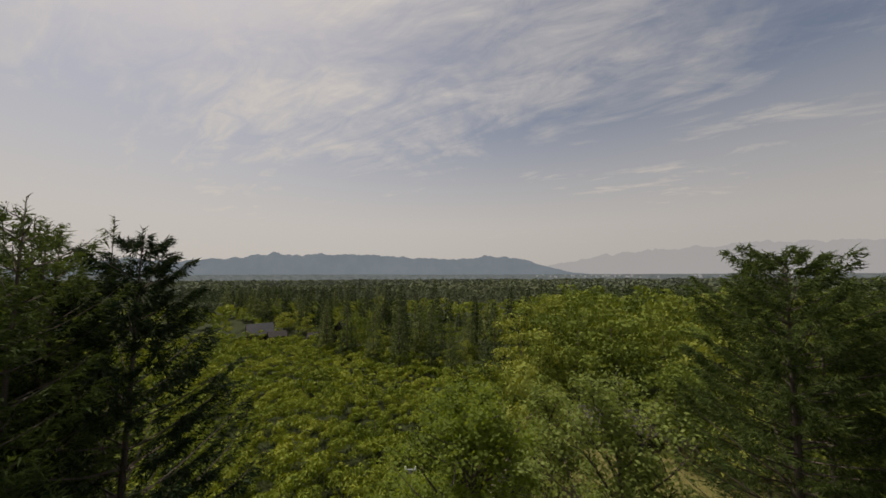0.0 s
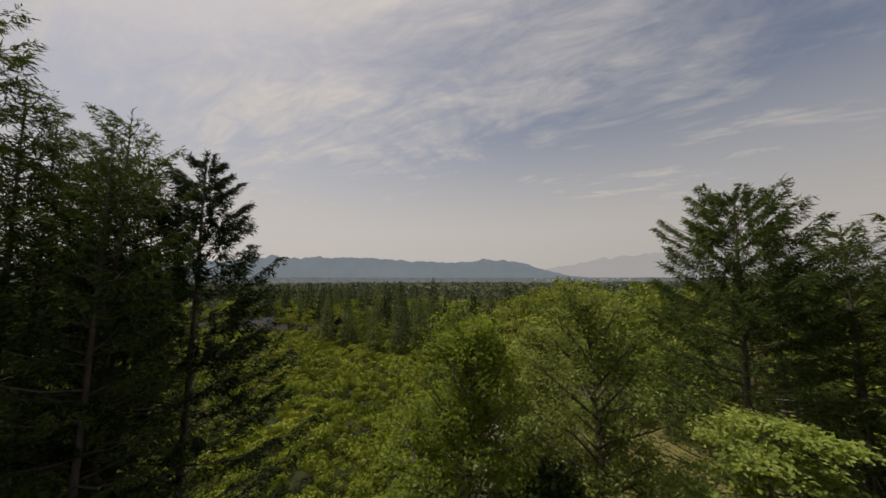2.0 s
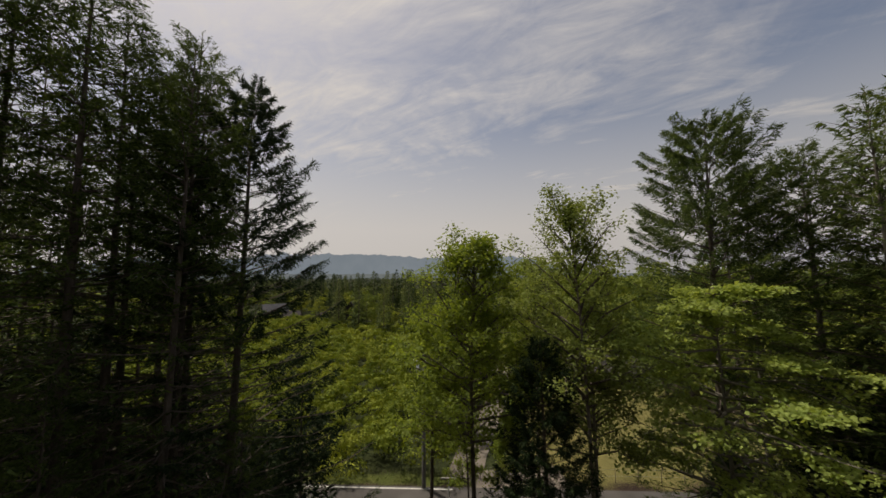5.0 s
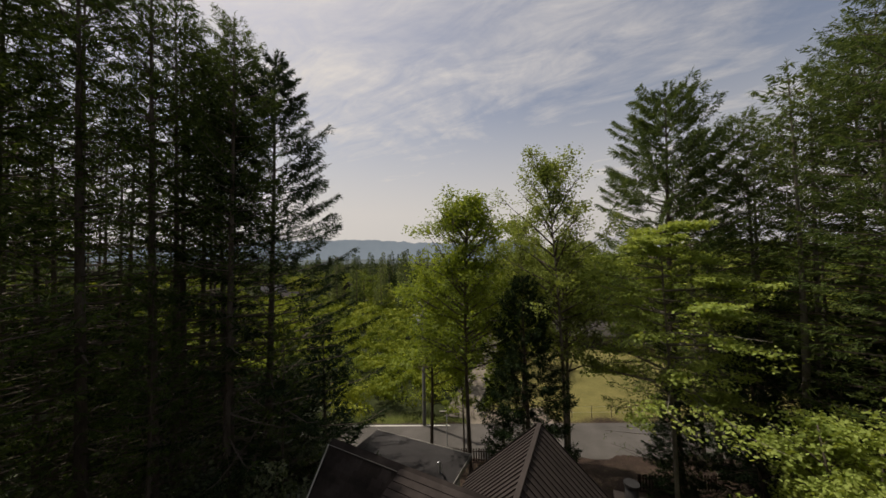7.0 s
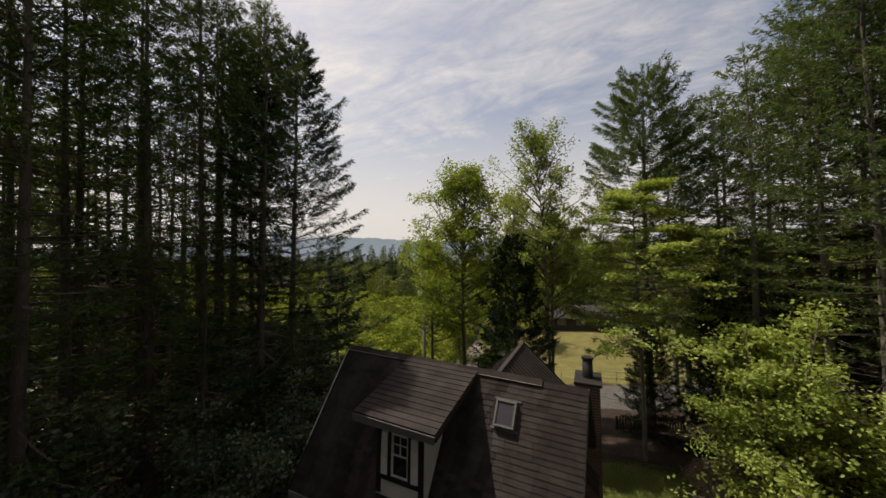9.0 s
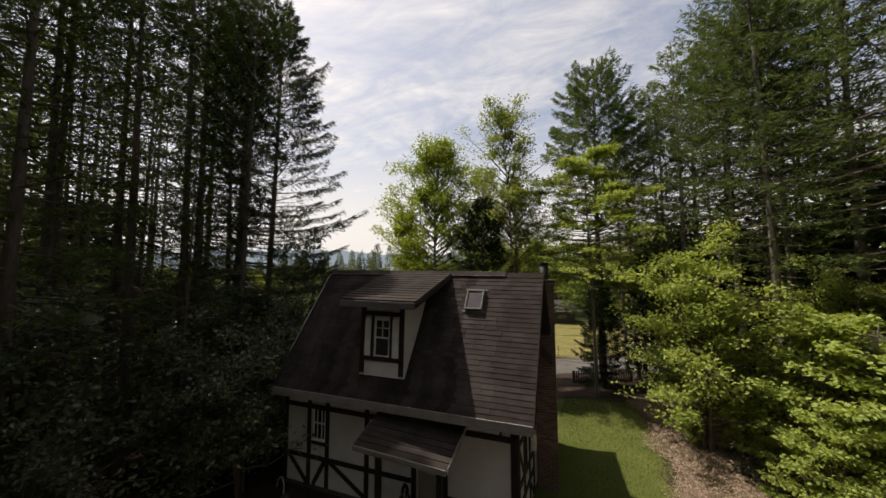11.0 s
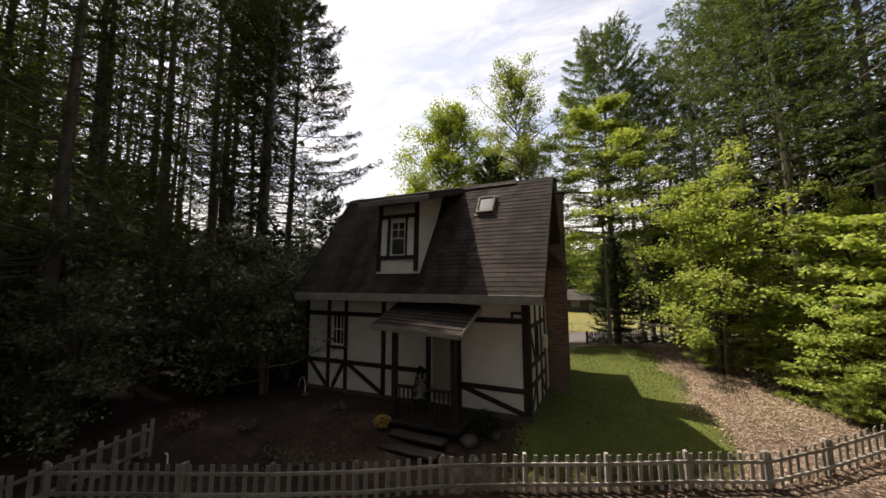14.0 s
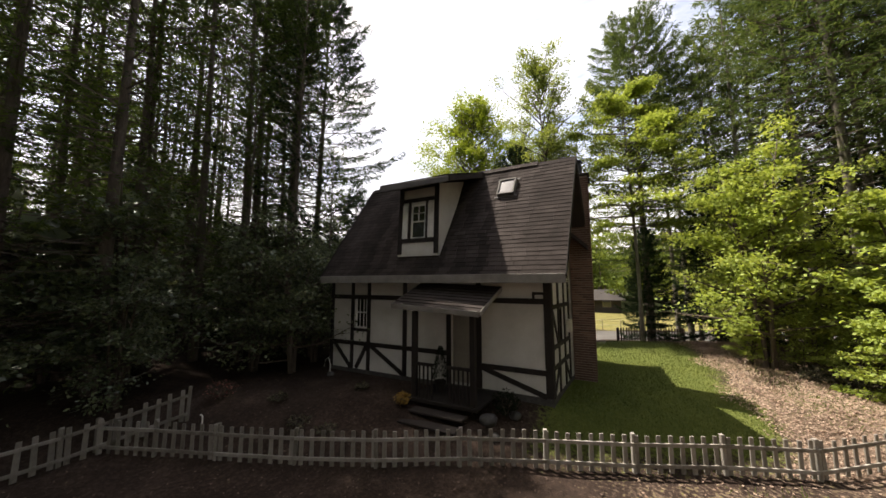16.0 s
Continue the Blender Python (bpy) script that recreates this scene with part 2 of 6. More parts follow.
MORTAR = plain("mortar", (0.25, 0.22, 0.19), 0.95, scale=8)
METAL_ROOF = material("brown_ribbed_metal", [(0.3, (0.026, 0.021, 0.0195)), (0.7, (0.05, 0.0405, 0.037))], 0.7, 0.0, scale=1.3, fine=30, bump=0.05, spec=0.2)
FLAT_ROOF = material("dark_flat_roofing", [(0.25, (0.018, 0.017, 0.017)), (0.55, (0.036, 0.034, 0.034)), (0.75, (0.075, 0.072, 0.072))],
                     0.92, scale=0.7, fine=25, bump=0.2, spec=0.1)
RIDGE = plain("dull_ridge_metal", (0.1, 0.093, 0.09), 0.75, 0.0, scale=4)
STEEL = plain("galvanised_steel", (0.45, 0.46, 0.47), 0.35, 0.9, scale=5)
DARK_STEEL = plain("sooty_flue_steel", (0.035, 0.034, 0.034), 0.55, 0.6, scale=6)
GLASS = glass_mat()
FROSTED = plain("frosted_roof_pane", (0.06, 0.055, 0.066), 0.35, scale=3, spec=0.3, bump=0.02)
SHUTTER = plain("grey_white_shutter", (0.62, 0.61, 0.58), 0.75, scale=4)
DECK = material("weathered_deck_wood", [(0.3, (0.014, 0.011, 0.009)), (0.7, (0.034, 0.027, 0.023))], 0.85, scale=3, fine=45, stretch=(0.3, 1, 1), bump=0.4, objvar=0.3)
STONE = material("garden_stone", [(0.3, (0.035, 0.032, 0.03)), (0.7, (0.09, 0.085, 0.08))], 0.95, scale=4, fine=30, bump=0.7)
ASPHALT = material("old_asphalt", [(0.25, (0.045, 0.041, 0.037)), (0.5, (0.075, 0.069, 0.062)), (0.78, (0.112, 0.104, 0.095))],
                   0.95, scale=0.5, fine=30, bump=0.3)
ROAD_PAINT = plain("worn_road_paint", (0.55, 0.54, 0.5), 0.8, scale=3)
GRAVEL = material("track_gravel", [(0.25, (0.1, 0.085, 0.065)), (0.5, (0.17, 0.147, 0.115)), (0.8, (0.26, 0.228, 0.18))], 0.95, scale=0.6, fine=22, bump=0.7)
GRASS = material("lawn_blades", [(0.25, (0.046, 0.069, 0.014)), (0.5, (0.081, 0.107, 0.022)), (0.8, (0.124, 0.147, 0.036))], 0.6, scale=0.5, fine=6,
                 bump=0, island=0.4, translucent=0.25)
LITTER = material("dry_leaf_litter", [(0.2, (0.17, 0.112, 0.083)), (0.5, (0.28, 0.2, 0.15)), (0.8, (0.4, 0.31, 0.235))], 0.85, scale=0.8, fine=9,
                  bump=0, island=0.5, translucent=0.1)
# litter again, darkened to paint the shade behind the house
LITTER_SHADED = material("shade_toned_leaf_litter", [(0.2, (0.03, 0.019, 0.014)), (0.5, (0.068, 0.045, 0.034)), (0.8, (0.14, 0.1, 0.078))], 0.85, scale=0.8, fine=9,
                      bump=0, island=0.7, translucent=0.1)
METER = plain("ivory_plastic", (0.55, 0.52, 0.45), 0.5, scale=8)
AMBER = material("yellow_foliage", [(0.3, (0.2, 0.12, 0.03)), (0.7, (0.45, 0.31, 0.09))], 0.7, scale=9, fine=60, bump=0, translucent=0.3)
EVERGREEN = material("dark_evergreen", [(0.3, (0.006, 0.009, 0.005)), (0.7, (0.016, 0.022, 0.01))], 0.8, scale=8, fine=40, bump=0, spec=0.1)
DULL_LEAF = material("dull_garden_leaves", [(0.25, (0.03, 0.03, 0.017)), (0.6, (0.075, 0.07, 0.042)), (0.85, (0.16, 0.145, 0.09))], 0.7, scale=5, fine=30, bump=0, island=0.6, translucent=0.2)
BLOSSOM = material("dull_red_blossom", [(0.3, (0.02, 0.022, 0.01)), (0.5, (0.05, 0.022, 0.016)), (0.66, (0.16, 0.045, 0.04)), (0.85, (0.3, 0.15, 0.12))], 0.7, scale=6, fine=40, bump=0, island=0.7, translucent=0.2)
HOUSE_WALL = plain("far_house_wall", (0.05, 0.043, 0.04), 0.85, scale=1.5)
PALE_ROOF = plain("dull_sheet_roof", (0.055, 0.05, 0.047), 0.95, scale=0.6, spec=0.05)
GREY_ROOF = plain("grey_sheet_roof", (0.085, 0.085, 0.09), 0.95, scale=0.6, spec=0.05)
CONCRETE = plain("pole_concrete", (0.14, 0.135, 0.125), 0.9, scale=4)
# far buildings glow in the colour of the haze
TOWN = haze_glow_mat("haze_glow_town", (0.33, 0.34, 0.35), (0.43, 0.43, 0.44), 0.05, 1.0)
CERAMIC = plain("white_ceramic", (0.75, 0.75, 0.74), 0.3, scale=8)


def ground_mat():
    """Forest floor, mown lawn, dry yard grass and bare earth, laid out in the plan with ragged borders."""
    m = bpy.data.materials.new("ground_cover")
    nt = nodes_of(m)
    at = node(nt, "ShaderNodeVertexColor"); at.layer_name = "cover"
    co = node(nt, "ShaderNodeTexCoord")
    sepc = node(nt, "ShaderNodeSeparateColor")
    link(nt, at.outputs[0], sepc.inputs[0])
    n1 = node(nt, "ShaderNodeTexNoise", Scale=0.9, Detail=6.0, Roughness=0.65)
    n2 = node(nt, "ShaderNodeTexNoise", Scale=14.0, Detail=4.0, Roughness=0.65)
    n3 = node(nt, "ShaderNodeTexNoise", Scale=60.0, Detail=2.0)
    for n in (n1, n2, n3):
        link(nt, co.outputs["Object"], n.inputs["Vector"])

    def ramp_of(src, stops):
        r = node(nt, "ShaderNodeValToRGB")
        e = r.color_ramp.elements
        while len(e) < len(stops):
            e.new(0.5)
        for q, (p, c) in zip(e, stops):
            q.position, q.color = p, (*c, 1)
        link(nt, src, r.inputs[0])
        return r.outputs[0]

    mixf = node(nt, "ShaderNodeMix"); mixf.inputs[0].default_value = 0.5
    link(nt, n1.outputs["Fac"], mixf.inputs[2]); link(nt, n2.outputs["Fac"], mixf.inputs[3])
    f = mixf.outputs[0]
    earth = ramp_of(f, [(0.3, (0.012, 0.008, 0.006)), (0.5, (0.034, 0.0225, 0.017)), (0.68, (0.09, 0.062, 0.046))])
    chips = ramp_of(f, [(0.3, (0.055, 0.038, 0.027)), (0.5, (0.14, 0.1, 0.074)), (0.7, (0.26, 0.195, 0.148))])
    lawn = ramp_of(f, [(0.3, (0.047, 0.062, 0.014)), (0.5, (0.081, 0.098, 0.022)), (0.7, (0.122, 0.133, 0.034))])
    yard = ramp_of(f, [(0.3, (0.08, 0.077, 0.025)), (0.5, (0.142, 0.128, 0.042)), (0.7, (0.21, 0.185, 0.071))])
    wood = ramp_of(f, [(0.3, (0.014, 0.018, 0.007)), (0.5, (0.03, 0.038, 0.012)), (0.7, (0.06, 0.07, 0.022))])
    base = earth
    for src, colr in ((at.outputs["Alpha"], chips), (sepc.outputs["Red"], lawn), (sepc.outputs["Green"], yard), (sepc.outputs["Blue"], wood)):
        ad = node(nt, "ShaderNodeMath"); ad.operation = "ADD"
        link(nt, src, ad.inputs[0])
        nn = node(nt, "ShaderNodeMapRange")
        nn.inputs[1].default_value, nn.inputs[2].default_value = 0.3, 0.7
        nn.inputs[3].default_value, nn.inputs[4].default_value = -0.4, 0.4
        link(nt, n2.outputs["Fac"], nn.inputs[0])
        link(nt, nn.outputs[0], ad.inputs[1])
        st = node(nt, "ShaderNodeMapRange")
        st.inputs[1].default_value, st.inputs[2].default_value = 0.35, 0.65
        link(nt, ad.outputs[0], st.inputs[0])
        mx = node(nt, "ShaderNodeMix"); mx.data_type = "RGBA"
        link(nt, st.outputs[0], mx.inputs[0]); link(nt, base, mx.inputs[6]); link(nt, colr, mx.inputs[7])
        base = mx.outputs[2]
    bs = node(nt, "ShaderNodeBsdfPrincipled", Roughness=0.95)
    bs.inputs["Specular IOR Level"].default_value = 0.15
    link(nt, base, bs.inputs["Base Color"])
    bp = node(nt, "ShaderNodeBump", Strength=0.7, Distance=0.04)
    mb = node(nt, "ShaderNodeMath"); mb.operation = "ADD"
    link(nt, n2.outputs["Fac"], mb.inputs[0]); link(nt, n3.outputs["Fac"], mb.inputs[1])
    link(nt, mb.outputs[0], bp.inputs["Height"]); link(nt, bp.outputs[0], bs.inputs["Normal"])
    out = node(nt, "ShaderNodeOutputMaterial")
    link(nt, bs.outputs[0], out.inputs[0])
    return m


GROUND = ground_mat()


# ---- mesh helpers ----
def quad_mesh(name, q, mat=None):
    """A mesh of separate faces of k corners each, q: (n, k, 3)."""
    q = np.asarray(q, np.float32)
    n, c = q.shape[:2]
    me = bpy.data.meshes.new(name)
    me.vertices.add(c * n); me.loops.add(c * n); me.polygons.add(n)
    me.vertices.foreach_set("co", q.ravel())
    me.loops.foreach_set("vertex_index", np.arange(c * n, dtype=np.int32))
    me.polygons.foreach_set("loop_start", np.arange(0, c * n, c, dtype=np.int32))
    me.polygons.foreach_set("loop_total", np.full(n, c, np.int32))
    me.update(calc_edges=True)
    if mat:
        me.materials.append(mat)
    return me


def data_mesh(name, verts, faces, mat=None, smooth=False):
    me = bpy.data.meshes.new(name)
    me.from_pydata([tuple(v) for v in verts], [], [tuple(f) for f in faces])
    me.update()
    if mat:
        me.materials.append(mat)
    if smooth:
        me.polygons.foreach_set("use_smooth", [True] * len(me.polygons))
    return me


def put(name, me, parent=None, label="", at=None):
    ob = new(name, me)
    if at is not None:
        ob.matrix_basis = at
    if parent is not None:
        ob.parent = parent
    if label:
        ob["label"] = label
    return ob


def part(name, bm, mat, parent, label=""):
    me = bpy.data.meshes.new(name)
    bm.to_mesh(me)
    bm.free()
    me.materials.append(mat)
    return put(name, me, parent, label)


def thing(name, label, category, at=None, group="", kind=""):
    ob = new(name)
    ob.empty_display_size = 0.2
    if at is not None:
        ob.matrix_basis = at
    return tagged(ob, label, category, group, kind)


def add_box(bm, lo, hi, bevel=0.0, m=None):
    """A box between two corners, edges slightly rounded."""
    lo, hi = Vector(lo), Vector(hi)
    r = bmesh.ops.create_cube(bm, size=1.0, matrix=Matrix.Translation((lo + hi) / 2) @ Matrix.Diagonal((*(hi - lo), 1)))
    vs = r["verts"]
    if bevel:
        es = list({e for v in vs for e in v.link_edges})
        b = bmesh.ops.bevel(bm, geom=es, offset=bevel, segments=1, affect="EDGES", profile=0.5)
        vs = list({v for f in b["faces"] for v in f.verts} | {v for v in vs if v.is_valid})
    if m is not None:
        bmesh.ops.transform(bm, matrix=m, verts=vs)
    return vs


def box(name, lo, hi, mat, parent, bevel=0.006, label="", m=None):
    bm = bmesh.new()
    add_box(bm, lo, hi, bevel, m)
    return part(name, bm, mat, parent, label)


def beam(name, a, b, w, d, mat, parent, up=(0, -1, 0), bevel=0.006, label=""):
    """A squared beam from a to b, w wide across, d deep along up."""
    a, b = Vector(a), Vector(b)
    z = (b - a).normalized()
    y = Vector(up); y = (y - z * y.dot(z)).normalized()
    x = y.cross(z)
    m = Matrix((x, y, z)).transposed().to_4x4()
    m.translation = a
    bm = bmesh.new()
    add_box(bm, (-w / 2, 0, 0), (w / 2, d, (b - a).length), bevel, m)
    return part(name, bm, mat, parent, label)


def prism(bm, poly, axis, a, b):
    """A solid from a polygon of (u, v), drawn along an axis from a to b."""
    def at(u, v, w):
        return {"x": (w, u, v), "y": (u, w, v), "z": (u, v, w)}[axis]
    lo = [bm.verts.new(at(u, v, a)) for u, v in poly]
    hi = [bm.verts.new(at(u, v, b)) for u, v in poly]
    n = len(poly)
    bm.faces.new(lo); bm.faces.new(hi)
    for i in range(n):
        bm.faces.new((lo[i], lo[(i + 1) % n], hi[(i + 1) % n], hi[i]))
    bmesh.ops.recalc_face_normals(bm, faces=bm.faces)


def tube_into(verts, faces, pts, radii, sides=6):
    """A tapered tube through points."""
    base = len(verts)
    pts = [np.asarray(p, float) for p in pts]
    n = len(pts)
    for i, (p, r) in enumerate(zip(pts, radii)):
        d = pts[min(i + 1, n - 1)] - pts[max(i - 1, 0)]
        d = d / (np.linalg.norm(d) + 1e-9)
        u = np.cross(d, (0, 0, 1.0) if abs(d[2]) < 0.9 else (1.0, 0, 0)); u /= np.linalg.norm(u)
        v = np.cross(d, u)
        for k in range(sides):
            a = 2 * math.pi * k / sides
            verts.append(p + r * (math.cos(a) * u + math.sin(a) * v))
    for i in range(n - 1):
        for k in range(sides):
            k2 = (k + 1) % sides
            faces.append((base + i * sides + k, base + i * sides + k2, base + (i + 1) * sides + k2, base + (i + 1) * sides + k))
    faces.append(tuple(base + (n - 1) * sides + k for k in range(sides)))


def cards(pos, along, width_dir, length, width):
    """Leaf-shaped faces: pos (n,3) their stalk ends, along and width_dir unit vectors, pointed at both ends."""
    pos, along, wd = (np.asarray(a, float) for a in (pos, along, width_dir))
    l, w = np.asarray(length)[:, None], np.asarray(width)[:, None]
    mid = pos + along * l * 0.48
    return np.stack([pos, mid + wd * w / 2, pos + along * l, mid - wd * w / 2], 1)


def spikes(pos, along, width_dir, length, width):
    """Needle twigs: three-cornered faces, broad at the stalk and pointed at the tip."""
    pos, along, wd = (np.asarray(a, float) for a in (pos, along, width_dir))
    l, w = np.asarray(length)[:, None], np.asarray(width)[:, None]
    return np.stack([pos - wd * w / 2, pos + wd * w / 2, pos + along * l], 1)


def sprig(rg, pos, along, width_dir, length, width, fine):
    """A spray of needle twigs that leave its axis to both sides; fine: how many."""
    if not fine:
        return spikes(pos, along, width_dir, length, width)
    n = len(pos)
    out = []
    for j in range(fine):
        u = (j + rg.uniform(0, 1, n)) / fine * 0.75
        sg = np.where(rg.uniform(0, 1, n) < 0.5, -1.0, 1.0) * rg.uniform(0.15, 1.0, n)
        d = unit(along * 0.8 + width_dir * sg[:, None] + rg.normal(size=(n, 3)) * 0.22)
        w = unit(np.cross(d, rg.normal(size=(n, 3))))
        l = length * rg.uniform(0.36, 0.66, n)
        out.append(spikes(pos + along * (length * u)[:, None], d, w, l, l * rg.uniform(0.2, 0.3, n)))
    return np.concatenate(out)


def unit(a):
    return a / (np.linalg.norm(a, axis=-1, keepdims=True) + 1e-9)

# ---- ground ----
# the road and the back fence run the same way; u along them, v across towards the valley
UX, UY = 0.915, 0.403


def uv_of(x, y):
    return UX * x + UY * y, -UY * x + UX * y


def from_uv(u, v):
    return UX * u - UY * v, UY * u + UX * v


def ground_z(x, y):
    x, y = np.asarray(x, float), np.asarray(y, float)
    u, v = uv_of(x, y)
    z = np.interp(v, [-60, -12, -3, -1.7, 0.0, 1.0, 8, 15.2, 16.2, 20.8, 24, 60, 110, 250, 700, 4500],
                  [1.0, -0.5, -0.62, -0.56, -0.04, 0, 0, -1.2, -1.4, -1.4, -1.5, -2.2, -2.5, -5, -16, -60])
    right = np.clip((x - 7) / 10, 0, 1) * np.clip((14 - y) / 6, 0, 1)
    bumps = 0.06 * np.sin(x * 0.9 + 1.3 * np.sin(y * 0.55)) * np.sin(y * 0.8 + 0.7)
    near_road = np.clip(np.minimum(abs(v - 18.4) - 2.4, 3) / 3, 0, 1)
    house = np.clip(np.maximum(np.maximum(-8.0 - x, x - 1.2), np.maximum(-0.6 - y, y - 6)) / 1.5, 0, 1)
    return z + 1.3 * right + bumps * near_road * house


def gz(x, y):
    return float(ground_z(x, y))


def soft(d, w=0.6):
    return np.clip(0.5 - d / w, 0, 1)


def make_ground():
    n = 155
    s = np.linspace(-1, 1, n)
    g = 3.4 * np.sinh(8 * s) * 4700 / (3.4 * np.sinh(8))
    X, Y = np.meshgrid(g - 1.0, g + 4.0)
    Z = ground_z(X, Y)
    V = np.stack([X, Y, Z], -1).reshape(-1, 3)
    i = np.arange(n * n).reshape(n, n)
    F = np.stack([i[:-1, :-1], i[:-1, 1:], i[1:, 1:], i[1:, :-1]], -1).reshape(-1, 4)
    me = data_mesh("ground", V, F, GROUND, True)
    x, y = V[:, 0], V[:, 1]
    u, v = uv_of(x, y)
    wob = 0.5 * np.sin(1.3 * y) + 0.3 * np.sin(2.9 * x + y)
    # mown lawn beside the house
    lawn = soft(np.maximum.reduce([x - 4.0 - 0.06 * y - 0.4 * wob, -0.2 - x, -1.3 - v, y - 10.4 + wob]), 0.8)
    # dry grass of the yard beyond the road
    yard = soft(np.maximum.reduce([21.3 - v, -8.5 - x, x - 17, y - 50]), 1.0)
    # some dry grass outside the fence too, paler for the sun there
    yard = np.maximum(yard, 0.3 * soft(np.maximum(v + 2.1 + 0.4 * wob, 2.2 - x + 0.9 * np.sin(1.1 * y) + 0.6 * np.sin(2.3 * y + 1.7 * x)), 3.0))
    verge = soft(np.maximum(20.9 - v, v - 22.5), 0.6) * (x < -9)
    wood = soft(np.maximum.reduce([22.0 - v]), 3) * (1 - yard)
    patch = 0.36 * soft(np.maximum(v + 2.2 + 0.5 * wob, 2.7 - x + 0.9 * np.sin(1.1 * y) + 0.6 * np.sin(2.3 * y + 1.7 * x)), 3.0) + 0.45 * soft(np.maximum.reduce([-0.5 - v, 4.6 - x, v - 6, x - 8.5]), 1.2)
    side = 0.2 * soft(np.maximum.reduce([10 - v, v - 16]), 2.0)
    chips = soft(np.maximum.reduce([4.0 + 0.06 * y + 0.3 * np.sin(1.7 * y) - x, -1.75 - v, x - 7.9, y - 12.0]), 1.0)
    # chips outside the fence as well, sunlight on the earth painted paler
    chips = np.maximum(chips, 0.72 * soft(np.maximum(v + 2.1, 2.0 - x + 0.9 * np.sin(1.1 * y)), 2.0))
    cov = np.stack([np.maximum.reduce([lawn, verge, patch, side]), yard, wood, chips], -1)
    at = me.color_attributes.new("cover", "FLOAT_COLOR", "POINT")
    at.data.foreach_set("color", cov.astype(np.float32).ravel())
    tagged(put("ground", me), "brown leaf-strewn earth with mown lawn, dry grass and forest floor", "ground", kind="structure")


make_ground()


def strip(name, line, width, mat, lift, label, category):
    """A ribbon of road laid on the ground along a line of (x, y)."""
    P = np.array(line, float)
    d = np.r_[0, np.cumsum(np.linalg.norm(np.diff(P, axis=0), axis=1))]
    k = np.linspace(0, d[-1], max(2, int(d[-1] / 0.8)))
    C = np.stack([np.interp(k, d, P[:, 0]), np.interp(k, d, P[:, 1])], -1)
    T = unit(np.gradient(C, axis=0))
    N = np.stack([-T[:, 1], T[:, 0]], -1)
    m = 7
    vs, fs = [], []
    for j in range(m):
        o = (j / (m - 1) - 0.5) * width
        p = C + N * o
        z = ground_z(p[:, 0], p[:, 1]) + lift
        vs.append(np.column_stack([p, z]))
    vs = np.concatenate(vs)
    n = len(C)
    for j in range(m - 1):
        for i in range(n - 1):
            fs.append((j * n + i, (j + 1) * n + i, (j + 1) * n + i + 1, j * n + i + 1))
    ob = put(name, data_mesh(name, vs, fs, mat, True))
    return tagged(ob, label, category, kind="structure")


strip("road", [from_uv(-90, 18.45), from_uv(90, 18.45)], 4.5, ASPHALT, 0.03, "worn grey asphalt lane between fence and clearing", "road")
strip("road_line", [from_uv(-90, 20.45), from_uv(-2.5, 20.45)], 0.13, ROAD_PAINT, 0.036, "worn white line along the far road edge", "road marking")
strip("track", [(-10.3, 19.2), (-11.0, 22.5), (-11.6, 27), (-12.4, 34), (-13.7, 40.5), (-16.4, 50.5), (-18, 57)], 2.6, GRAVEL, 0.05,
      "pale gravel track between the bushes and the yard", "track")
strip("pavement", [(-9.4, 18.6), (-3.5, 22.2)], 3.6, GRAVEL, 0.022, "bare gravel apron beside the lane", "pavement")


# ---- house ----
def wall_boxes(bm, axis, p0, p1, a0, a1, z0, z1, holes):
    """A wall from a0 to a1 and z0 to z1 with rectangular holes (b0, b1, c0, c1) through its thickness p0..p1."""
    xs = sorted({a0, a1, *[h[0] for h in holes], *[h[1] for h in holes]})
    zs = sorted({z0, z1, *[h[2] for h in holes], *[h[3] for h in holes]})
    for i in range(len(xs) - 1):
        for j in range(len(zs) - 1):
            cx, cz = (xs[i] + xs[i + 1]) / 2, (zs[j] + zs[j + 1]) / 2
            if any(h[0] < cx < h[1] and h[2] < cz < h[3] for h in holes):
                continue
            if axis == "x":
                add_box(bm, (xs[i], p0, zs[j]), (xs[i + 1], p1, zs[j + 1]))
            else:
                add_box(bm, (p0, xs[i], zs[j]), (p1, xs[i + 1], zs[j + 1]))
    bmesh.ops.remove_doubles(bm, verts=bm.verts, dist=1e-4)
    bm.verts.index_update()
    seen = {}
    for f in bm.faces:
        seen.setdefault(frozenset(v.index for v in f.verts), []).append(f)
    bmesh.ops.delete(bm, geom=[f for fs in seen.values() if len(fs) > 1 for f in fs], context="FACES")


EY, EZ, RY, RZ = -0.6, 3.08, 1.36, 6.49      # back eave and ridge of the main roof
X0, X1 = -7.1, 0.5                          # verges
SL = Vector((0, RY - EY, RZ - EZ)); SLEN = SL.length; SLU = SL.normalized(); SLN = Vector((0, -SLU.z, SLU.y))


